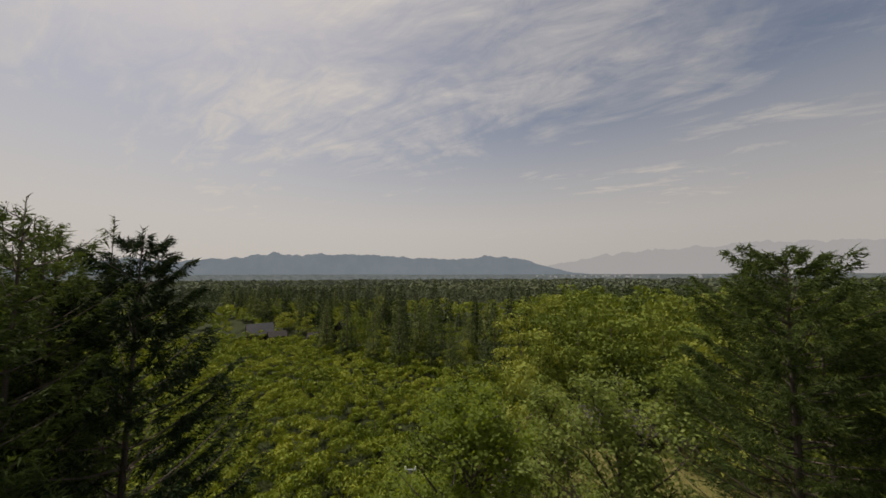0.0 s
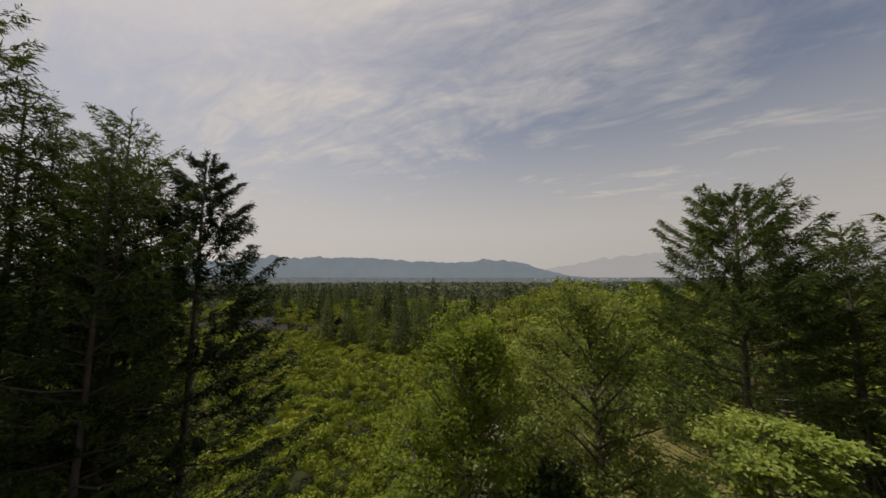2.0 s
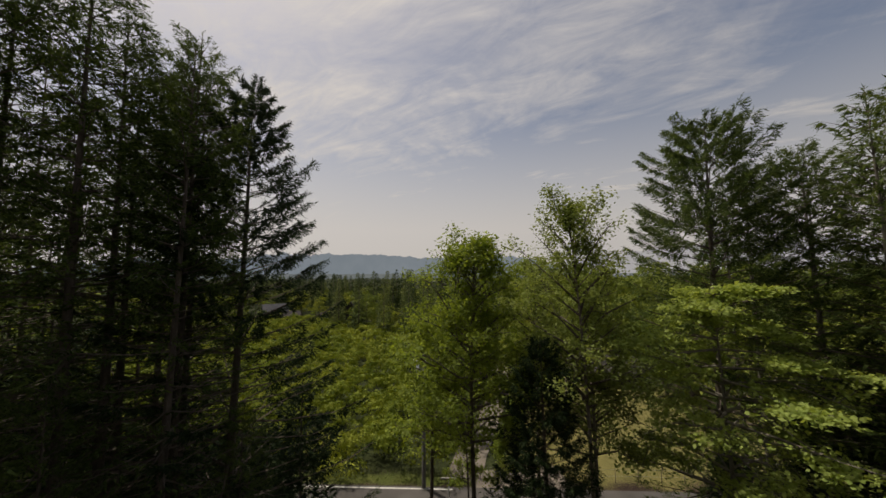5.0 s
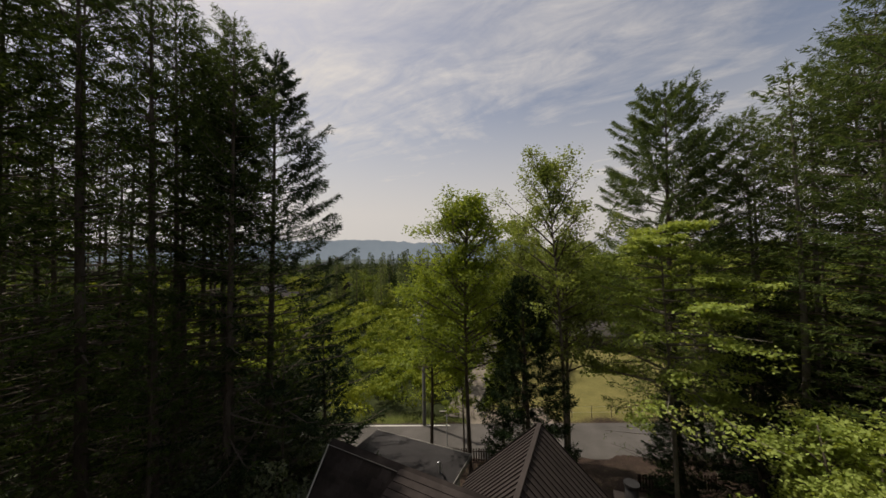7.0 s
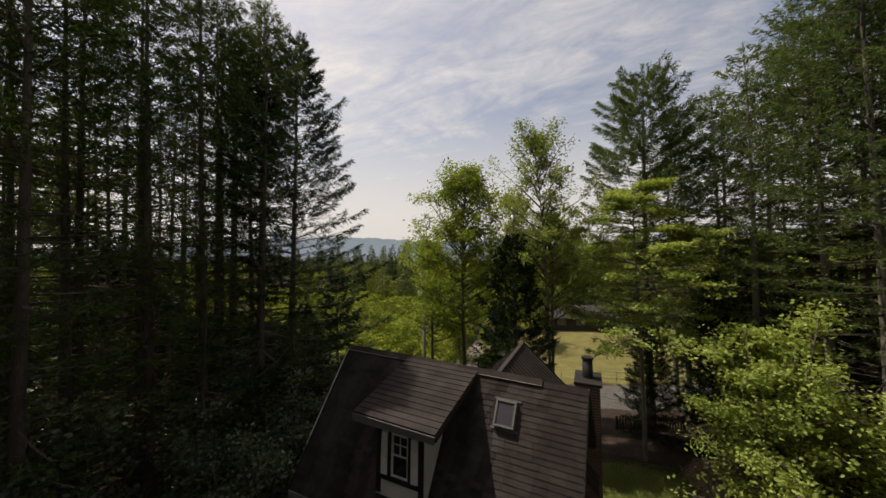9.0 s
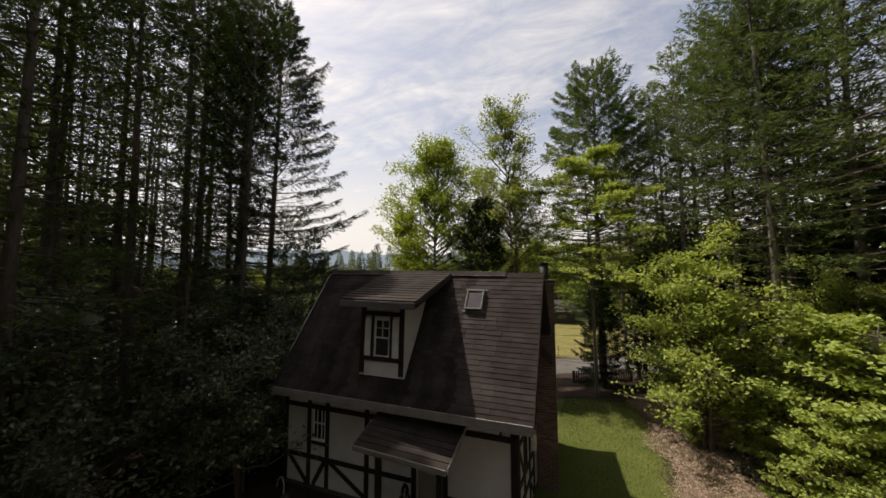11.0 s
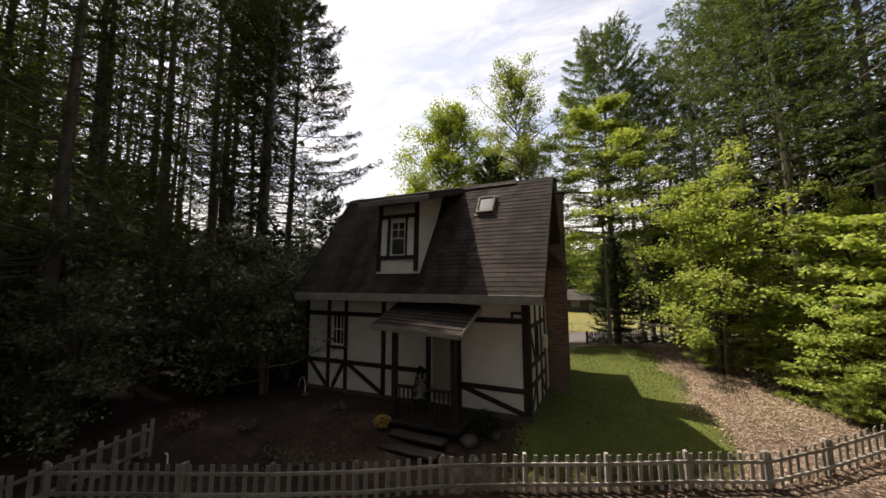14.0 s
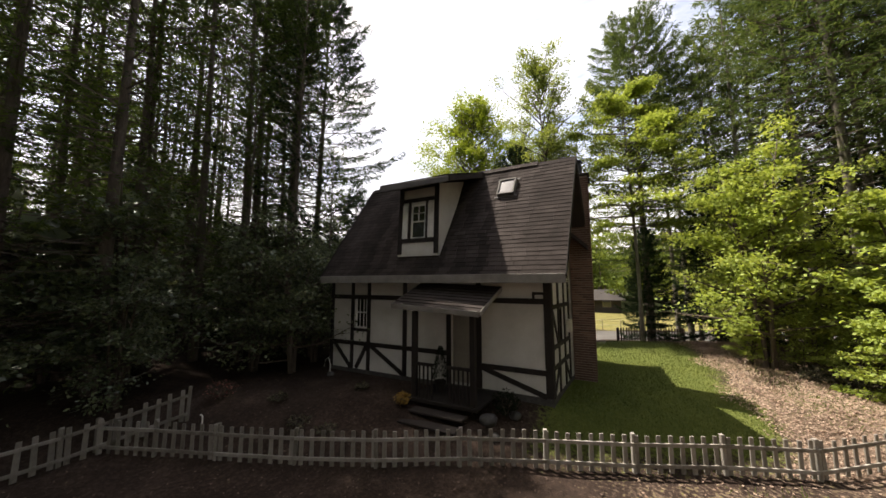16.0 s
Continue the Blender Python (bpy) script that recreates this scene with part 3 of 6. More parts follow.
def window(name, parent, x0, x1, z0, z1, y, cols, rows, pale=True, turn=None, upper=False):
    """A wooden window: frame, glazing bars, panes."""
    fr = SHUTTER if pale else TIMBER
    m = turn or Matrix.Identity(4)
    bm = bmesh.new()
    w = 0.045
    for lo, hi in (((x0, y, z0), (x1, y + 0.07, z0 + w)), ((x0, y, z1 - w), (x1, y + 0.07, z1)),
                   ((x0, y, z0 + w), (x0 + w, y + 0.07, z1 - w)), ((x1 - w, y, z0 + w), (x1, y + 0.07, z1 - w))):
        add_box(bm, lo, hi, 0.004, m)
    wn = part(name, bm, fr, parent, "white painted wooden window")
    for i in range(1, cols):
        x = x0 + (x1 - x0) * i / cols
        box("glazing_bar", (x - 0.011, y + 0.012, (z0 + z1) / 2 if upper else z0 + w), (x + 0.011, y + 0.05, z1 - w), fr, wn, 0.002, m=m)
    for j in range(2 if upper else 1, rows):
        z = z0 + (z1 - z0) * j / rows
        t = 0.02 if j == rows // 2 else 0.011
        box("glazing_bar", (x0 + w, y + 0.016, z - t), (x1 - w, y + 0.054, z + t), fr, wn, 0.002, m=m)
    box("pane", (x0 + w - 0.01, y + 0.028, z0 + w - 0.01), (x1 - w + 0.01, y + 0.034, z1 - w + 0.01), GLASS, wn, 0, m=m)
    return wn


def cut_slope(bm):
    """Cut a long roof slope into strips, as it is slightly twisted."""
    bmesh.ops.subdivide_edges(bm, edges=[e for e in bm.edges if abs(e.verts[0].co.z - e.verts[1].co.z) > 1.0], cuts=40, use_grid_fill=True)


def make_house():
    house = thing("house", "white plaster cottage, dark timber framing, steep brown shingle roof", "house")
    # walls
    hole_w, hole_d = (-6.2, -5.72, 1.42, 2.42), (-2.68, -2.02, 0.16, 2.06)
    bm = bmesh.new()
    wall_boxes(bm, "x", 0.0, 0.16, -7.28, 0.0, 0.12, 2.98, [hole_w, hole_d])
    part("back_wall", bm, PLASTER, house, "shaded white plaster wall")
    bm = bmesh.new()
    wall_boxes(bm, "x", 2.56, 2.72, -7.28, 0.0, 0.12, 2.98, [])
    part("street_wall", bm, PLASTER, house)
    for nm, xa, xb, holes in (("gable_wall", -0.16, 0.0, [(0.72, 1.22, 1.3, 2.2)]), ("gable_wall", -7.28, -7.12, [])):
        bm = bmesh.new()
        wall_boxes(bm, "y", xa, xb, 0.16, 2.56, 0.12, 2.98, holes)
        part(nm, bm, PLASTER, house)
        bm = bmesh.new()
        k = (RZ - EZ) / (RY - EY)
        prism(bm, [(0.0, 2.98), (2.72, 2.98), (2.72, EZ + k * 0.6 - 0.14), (RY, RZ - 0.14), (0.0, EZ + k * 0.6 - 0.14)], "x", xa, xb)
        part("gable_top", bm, PLASTER, house)
    box("plinth", (-7.3, -0.02, -0.35), (0.02, 2.74, 0.12), STONE, house, 0.01, "dark stone footing")
    # roof slabs
    th = 0.11
    for s in (1, -1):
        bm = bmesh.new()
        def pt(y, z):
            return (y, z) if s == 1 else (2 * RY - y, z)
        a, b = (EY, EZ - 0.006), (RY, RZ - 0.006)
        poly = [pt(a[0], a[1]), pt(b[0], b[1]), pt(b[0], b[1] - th / SLU.y), pt(a[0] + 0.03, a[1] - th)]
        prism(bm, poly, "x", X0, X1)
        cut_slope(bm)
        part("roof_slab", bm, TIMBER, house)
    # fascia, barge boards, ridge cap
    box("fascia", (X0, EY - 0.03, EZ - 0.2), (X1, EY, EZ + 0.02), TRIM, house, 0.006, "pale weathered fascia board")
    box("soffit", (X0 + 0.05, EY, EZ - 0.16), (X1 - 0.05, 0.0, EZ - 0.13), TRIM, house, 0.003)
    for x in (X0 - 0.025, X1):
        for s in (1, -1):
            a = Vector((x, EY if s == 1 else 2 * RY - EY, EZ - 0.03)); b = Vector((x, RY, RZ - 0.03))
            beam("barge_board", a, b, 0.13, 0.025, DECK, house, up=(1, 0, 0), bevel=0.004)
    bm = bmesh.new()
    for s in (1, -1):
        poly = [(RY, RZ + 0.06), (RY + s * 0.1, RZ + 0.06 - 0.1 * 1.35), (RY + s * 0.1, RZ + 0.035 - 0.1 * 1.35), (RY, RZ + 0.03)]
        prism(bm, poly, "x", X0, -0.55)
    cap = part("ridge_cap", bm, SHINGLE, house, "dark ridge cap with pale metal edges")
    for s in (1, -1):
        beam("edge_strip", (X0, RY + s * 0.1, RZ + 0.05 - 0.1 * 1.35), (-0.55, RY + s * 0.1, RZ + 0.05 - 0.1 * 1.35), 0.022, 0.016, TRIM, cap, up=(0, 0, 1), bevel=0.003)
    # shingle courses on the back slope, each lapped over the one below
    rnd = random.Random(4)
    n = 29
    step = SLEN / n
    for i in range(n):
        bm = bmesh.new()
        x = X0 + 0.004
        off = rnd.uniform(0.05, 0.3)
        first = True
        while x < X1 - 0.01:
            w = off if first else 0.32
            first = False
            xe = min(x + w, X1 - 0.004)
            d0, d1 = i * step - 0.006 - rnd.uniform(0, 0.008), (i + 1) * step + 0.03
            h0, h1 = 0.014 + rnd.uniform(0, 0.006), 0.004
            vs = []
            for d, h in ((d0, 0.0), (d1, 0.0), (d1, h1), (d0, h0)):
                p = Vector((0, EY, EZ)) + SLU * d + SLN * h
                vs.append((p.y, p.z))
            lo = [bm.verts.new((x + 0.003, *p)) for p in vs]; hi = [bm.verts.new((xe - 0.003, *p)) for p in vs]
            bm.faces.new(lo[::-1]); bm.faces.new(hi)
            for a_ in range(4):
                b_ = (a_ + 1) % 4
                bm.faces.new((lo[a_], lo[b_], hi[b_], hi[a_]))
            x = xe
        part("shingle_course", bm, SHINGLE, house)
    # street slope: the same covering, seen only past the ridge
    bm = bmesh.new()
    prism(bm, [(RY, RZ + 0.02), (2 * RY - EY, EZ + 0.02), (2 * RY - EY, EZ), (RY, RZ)], "x", X0, X1)
    cut_slope(bm)
    part("street_slope_shingles", bm, SHINGLE, house)
    # timber framing on the back wall
    F = -0.035

    def v_post(x, z0, z1, w=0.15):
        box("timber_post", (x - w / 2, F, z0), (x + w / 2, 0.0, z1), TIMBER, house, 0.006)

    def h_beam(xa, xb, z, w=0.15, f=F - 0.006):
        box("timber_rail", (xa, f, z - w / 2), (xb, 0.0, z + w / 2), TIMBER, house, 0.006)

    def brace(a, b, w=0.13):
        beam("timber_brace", (a[0], 0, a[1]), (b[0], 0, b[1]), w, 0.03, TIMBER, house)
    for x, w in ((-7.2, 0.14), (-6.3, 0.13), (-5.62, 0.13), (-4.24, 0.14), (-1.86, 0.14), (-0.07, 0.18)):
        v_post(x, 0.12, 2.9, w)
    v_post(-2.76, 0.12, 2.3, 0.14); v_post(-1.95, 0.12, 2.3, 0.1)
    h_beam(-7.28, 0.0, 2.42, 0.14)
    for xa, xb, z in ((-7.27, -2.84, 0.93), (-1.8, -0.02, 0.7)):
        h_beam(xa, xb, z, 0.13)
    h_beam(-6.3, -5.6, 1.36, 0.09); h_beam(-2.8, -1.9, 2.12, 0.1)
    for a, b in (((-5.58, 0.92), (-4.3, 0.16)), ((-5.68, 0.92), (-6.12, 0.14)), ((-7.1, 0.92), (-6.34, 0.14)), ((-1.8, 0.66), (-0.14, 0.14))):
        brace(a, b)
    h_beam(-0.4, 0.0, 2.62, 0.07); v_post(-0.4, 2.42, 2.66, 0.06)
    # framing on the gable beside the lawn
    def g_box(y0, y1, z0, z1):
        box("timber_post", (0.0, y0, z0), (0.035, y1, z1), TIMBER, house, 0.005)
    for y in (0.005, 0.62, 1.28, 1.85):
        g_box(y, y + 0.11, 0.12, 2.9)
    for z in (0.75, 1.24, 2.22, 3.0):
        box("timber_rail", (0.0, 0.1, z), (0.04, 1.9, z + 0.11), TIMBER, house, 0.005)
    for (ya, za), (yb, zb) in (((0.1, 0.14), (0.62, 0.78)), ((1.3, 0.78), (1.85, 0.14)), ((0.1, 2.2), (0.62, 1.3))):
        beam("timber_brace", (0, ya, za), (0, yb, zb), 0.1, 0.03, TIMBER, house, up=(1, 0, 0))
    # windows and door
    window("window", house, -6.2, -5.72, 1.42, 2.42, 0.02, 3, 2)
    window("window", house, 0.72, 1.22, 1.3, 2.2, 0.02, 2, 2, pale=False,
           turn=Matrix(((0, -1, 0, 0), (1, 0, 0, 0), (0, 0, 1, 0), (0, 0, 0, 1))))
    bm = bmesh.new()
    add_box(bm, (-2.67, 0.05, 0.17), (-2.03, 0.1, 2.05), 0.006)
    door = part("door", bm, DOOR_PAINT, house, "dull beige wooden door under the porch")
    for z0, z1 in ((0.3, 0.95), (1.1, 1.9)):
        box("door_panel", (-2.57, 0.035, z0), (-2.13, 0.06, z1), DOOR_PAINT, door, 0.008)
    bm = bmesh.new()
    bmesh.ops.create_uvsphere(bm, u_segments=10, v_segments=6, radius=0.03, matrix=Matrix.Translation((-2.12, 0.02, 1.05)))
    part("door_knob", bm, STEEL, door, "small metal knob")
    # dormer
    dx0, dx1, dy, dz0 = -4.3, -2.9, -0.34, 3.66
    win = (-3.86, -3.35, 4.17, 5.2)
    bm = bmesh.new()
    wall_boxes(bm, "x", dy, dy + 0.12, dx0, dx1, dz0, 5.78, [win])
    dormer = part("dormer", bm, PLASTER, house, "shed dormer with dark frame and grey shutters")
    k = (RZ - EZ) / (RY - EY)
    for xa, xb in ((dx0, dx0 + 0.1), (dx1 - 0.1, dx1)):
        bm = bmesh.new()
        prism(bm, [(dy + 0.12, 3.5), (dy + 0.12, 5.8), (1.1, 6.2)], "x", xa, xb)
        part("cheek", bm, PLASTER, dormer, "pale plaster dormer cheek")
    bm = bmesh.new()
    prism(bm, [(-0.88, 5.62), (-0.88, 5.76), (1.33, 6.475), (1.33, 6.335)], "x", dx0 - 0.34, dx1 + 0.62)
    part("dormer_roof", bm, SHINGLE, dormer, "brown shingled dormer roof")
    nn = 13
    for i in range(nn):
        bm = bmesh.new()
        a, b = i / nn, (i + 1.15) / nn
        y0, z0, y1, z1 = -0.88 + 2.21 * a, 5.76 + 0.715 * a, min(-0.88 + 2.21 * b, 1.33), min(5.76 + 0.715 * b, 6.475)
        prism(bm, [(y0 - 0.004, z0), (y1, z1), (y1, z1 + 0.006), (y0 - 0.01, z0 + 0.024)], "x", dx0 - 0.345, dx1 + 0.625)
        part("shingle_course", bm, SHINGLE, dormer)
    box("dormer_fascia", (dx0 - 0.34, -0.91, 5.57), (dx1 + 0.62, -0.88, 5.74), RIDGE, dormer, 0.005)
    beam("dormer_barge", (dx1 + 0.62, -0.88, 5.66), (dx1 + 0.62, 1.28, 6.36), 0.13, 0.025, DECK, dormer, up=(1, 0, 0), bevel=0.004)
    for x in (dx0, dx1 - 0.15):
        box("timber_post", (x, dy - 0.03, dz0 + 0.06), (x + 0.15, dy, 5.76), TIMBER, dormer, 0.005)
    for z, w in ((5.28, 0.12), (4.06, 0.12), (5.68, 0.08)):
        box("timber_rail", (dx0 + 0.02, dy - 0.035, z), (dx1 - 0.02, dy, z + w), TIMBER, dormer, 0.005)
    for x in (-3.95, -3.345):
        box("timber_post", (x, dy - 0.028, 4.1), (x + 0.09, dy, 5.3), TIMBER, dormer, 0.004)
    for x0, x1 in ((-4.14, -3.96), (-3.25, -3.06)):
        bm = bmesh.new()
        add_box(bm, (x0, dy - 0.05, 4.19), (x1, dy - 0.02, 5.2), 0.005)
        for q in range(1, 3):
            add_box(bm, (x0 + 0.02, dy - 0.06, 4.19 + q * 0.34), (x1 - 0.02, dy - 0.05, 4.23 + q * 0.34), 0.003)
        part("shutter", bm, SHUTTER, dormer, "grey-white board shutter")
    window("window", dormer, -3.86, -3.35, 4.17, 5.2, dy + 0.0, 2, 4, upper=True)
    # skylight
    sx0, sx1 = -1.58, -1.1
    c = Vector((0, EY, EZ)) + SLU * (SLEN * 0.765)
    m = Matrix.Identity(4)
    m.col[0], m.col[1], m.col[2] = (1, 0, 0, 0), (0, *SLU.yz, 0), (0, *SLN.yz, 0)
    m.translation = Vector(((sx0 + sx1) / 2, c.y, c.z))
    hw, hl = (sx1 - sx0) / 2 + 0.02, 0.31
    bm = bmesh.new()
    for lo, hi in (((-hw, -hl, 0), (hw, -hl + 0.05, 0.13)), ((-hw, hl - 0.05, 0), (hw, hl, 0.13)),
                   ((-hw, -hl + 0.05, 0), (-hw + 0.05, hl - 0.05, 0.13)), ((hw - 0.05, -hl + 0.05, 0), (hw, hl - 0.05, 0.13))):
        add_box(bm, lo, hi, 0.005, m)
    sk = part("skylight", bm, CONCRETE, house, "small roof window with grey frame and flashing")
    box("pane", (-hw + 0.04, -hl + 0.04, 0.09), (hw - 0.04, hl - 0.04, 0.1), FROSTED, sk, 0, m=m)
    for lo, hi in (((-hw - 0.08, -hl - 0.06, 0.026), (hw + 0.08, -hl, 0.036)), ((-hw - 0.08, hl, 0.026), (hw + 0.08, hl + 0.05, 0.036))):
        box("flashing", lo, hi, RIDGE, sk, 0, "thin metal flashing", m)
    # porch
    box("porch_deck", (-3.15, -1.34, 0.02), (-1.3, -0.04, 0.1), DECK, house, 0.008, "dark wooden porch floor")
    bm = bmesh.new()
    prism(bm, [(-1.34, 2.14), (-1.34, 2.22), (0.0, 2.78), (0.0, 2.7)], "x", -3.62, -1.22)
    pr = part("porch_roof", bm, SHINGLE, house, "low sloping porch roof, dark shingled")
    for i in range(9):
        bm = bmesh.new()
        a, b = i / 9, min(1.0, (i + 1.15) / 9)
        prism(bm, [(-1.345 + 1.34 * a, 2.22 + 0.56 * a), (-1.34 + 1.34 * b, 2.22 + 0.56 * b), (-1.34 + 1.34 * b, 2.226 + 0.56 * b),
                   (-1.35 + 1.34 * a, 2.244 + 0.56 * a)], "x", -3.625, -1.215)
        part("shingle_course", bm, SHINGLE, pr)
    box("porch_fascia", (-3.62, -1.37, 2.11), (-1.22, -1.34, 2.235), TRIM, pr, 0.004)
    for x in (-3.645, -1.22):
        beam("porch_barge", (x, -1.34, 2.17), (x, -0.02, 2.72), 0.1, 0.025, TRIM, pr, up=(1, 0, 0), bevel=0.004)
    tilt = Matrix.Identity(4)
    tilt[2][0], tilt[2][3] = -0.05, -0.05 * 1.22
    for o in (pr, *pr.children):
        o.data.transform(tilt)
    for x in (-2.98, -1.42):
        box("porch_post", (x - 0.06, -1.3, 0.1), (x + 0.06, -1.18, 2.18), TIMBER, house, 0.008)
    for x0, x1, mat in ((-2.92, -2.45, TIMBER), (-2.1, -1.48, TIMBER)):
        rail = box("porch_rail", (x0, -1.27, 0.86), (x1, -1.21, 0.93), TIMBER, house, 0.006)
        q = x0 + 0.08
        while q < x1:
            box("baluster", (q - 0.017, -1.257, 0.1), (q + 0.017, -1.223, 0.86), mat, rail, 0.004)
            q += 0.115
    for i, (ya, z) in enumerate(((-1.66, -0.06), (-1.98, -0.2))):
        box("porch_step", (-2.85 - 0.05 * i, ya, z - 0.05), (-1.5, ya + 0.3, z), DECK, house, 0.01)
    # meter box, downpipe
    box("meter_box", (0.035, 1.42, 1.5), (0.16, 1.66, 1.85), METER, house, 0.02, "ivory meter box on the gable")
    # the plan is a little out of square
    skew = Matrix.Identity(4)
    skew[0][1] = 0.115
    for o in house.children_recursive:
        o.data.transform(skew)
        # and the ridge runs a little askew to the eaves
        for v in o.data.vertices:
            v.co.y -= 0.06 * (v.co.x + 0.4) * min(1.2, max(0.0, (v.co.z - EZ) / (RZ - EZ)))
            v.co.z -= 0.012 * (v.co.x + 0.4) * min(1.2, max(0.0, (v.co.z - EZ) / (RZ - EZ)))
    # flue and brick chimney beside the gable
    ch = thing("chimney", "brown brick chimney with a sooty metal flue on the gable", "chimney")
    cx0, cx1, cy0, cy1, ct = 0.3, 0.92, 2.3, 3.2, 6.2
    box("core", (cx0, cy0 + 0.02, -0.3), (cx1 - 0.02, cy1 - 0.02, ct), MORTAR, ch, 0)
    box("cap", (cx0 - 0.02, cy0 - 0.05, ct), (cx1 + 0.05, cy1 + 0.05, ct + 0.08), DECK, ch, 0.01)
    vs, fs = [], []
    tube_into(vs, fs, [(0.62, 2.75, ct + 0.05), (0.62, 2.75, ct + 0.6)], [0.14, 0.13], 16)
    part_me = data_mesh("flue", vs, fs, DARK_STEEL, True)
    put("flue", part_me, ch, "blackened round metal flue")
    vs, fs = [], []
    tube_into(vs, fs, [(0.62, 2.75, ct + 0.58), (0.62, 2.75, ct + 0.64)], [0.155, 0.155], 16)
    put("flue_cap", data_mesh("flue_cap", vs, fs, DARK_STEEL), ch)
    return ch


CHIMNEY = make_house()


def make_wings():
    """The street-side wings: a gabled ribbed-metal roof and a low dark roof."""
    w = thing("front_wing", "gabled front wing under a brown ribbed metal roof", "house wing")
    ax, az, ya, yb, k = -1.72, 6.3, 1.6, 5.55, 0.93
    run = 2.55
    ez = az - run * k
    bm = bmesh.new()
    prism(bm, [(ax - run + 0.3, 0.0), (ax + run - 0.3, 0.0), (ax + run - 0.3, ez + 0.2), (ax, az - 0.1), (ax - run + 0.3, ez + 0.2)], "y", 2.75, yb - 0.3)
    part("wall", bm, PLASTER, w)
    for s in (1, -1):
        bm = bmesh.new()
        prism(bm, [(ax, az), (ax + s * run, ez), (ax + s * run, ez - 0.07), (ax, az - 0.09)], "y", ya, yb)
        part("roof", bm, METAL_ROOF, w)
        y = ya + 0.1
        while y < yb - 0.03:
            beam("roof_rib", (ax + s * 0.03, y, az - 0.02), (ax + s * run, y, ez + 0.005), 0.025, 0.03, METAL_ROOF, w, up=(s * k, 0, 1), bevel=0.003)
            y += 0.24
        beam("verge_trim", (ax, yb, az - 0.02), (ax + s * run, yb, ez - 0.03), 0.12, 0.02, TIMBER, w, up=(0, 1, 0), bevel=0.003)
    box("ridge_trim", (ax - 0.07, ya, az - 0.02), (ax + 0.07, yb + 0.02, az + 0.03), METAL_ROOF, w, 0.01)
    lw = thing("side_wing", "low side wing under a dark flat-pitched roof", "house wing")
    box("wall", (-9.6, 3.4, -0.6), (-5.5, 7.7, 2.9), PLASTER, lw, 0.01)
    bm = bmesh.new()
    b = [bm.verts.new(p) for p in ((-10.3, 3.02, 3.0), (-5.15, 3.02, 3.0), (-5.15, 8.2, 3.0), (-10.3, 8.2, 3.0))]
    lo = [bm.verts.new(v.co - Vector((0, 0, 0.14))) for v in b]
    t = [bm.verts.new(p) for p in ((-9.0, 5.4, 3.62), (-6.6, 5.4, 3.48))]
    bm.faces.new((b[0], b[1], t[1], t[0])); bm.faces.new((b[1], b[2], t[1])); bm.faces.new((b[2], b[3], t[0], t[1])); bm.faces.new((b[3], b[0], t[0]))
    for i in range(4):
        bm.faces.new((b[i], lo[i], lo[(i + 1) % 4], b[(i + 1) % 4]))
    bm.faces.new(lo)
    bmesh.ops.recalc_face_normals(bm, faces=bm.faces)
    part("roof", bm, FLAT_ROOF, lw, "stained dark roofing")
    box("eave_trim", (-10.3, 8.2, 2.83), (-5.12, 8.23, 3.02), TRIM, lw, 0.004)
    box("eave_trim", (-5.15, 3.1, 2.83), (-5.12, 8.2, 3.02), TRIM, lw, 0.004)
    vs, fs = [], []
    tube_into(vs, fs, [(-5.75, 6.3, 3.05), (-5.75, 6.3, 3.5), (-5.75, 6.22, 3.65), (-5.75, 6.1, 3.67)], [0.05] * 4, 10)
    put("vent_pipe", data_mesh("vent_pipe", vs, fs, STEEL, True), lw, "bright bent metal vent pipe")


make_wings()


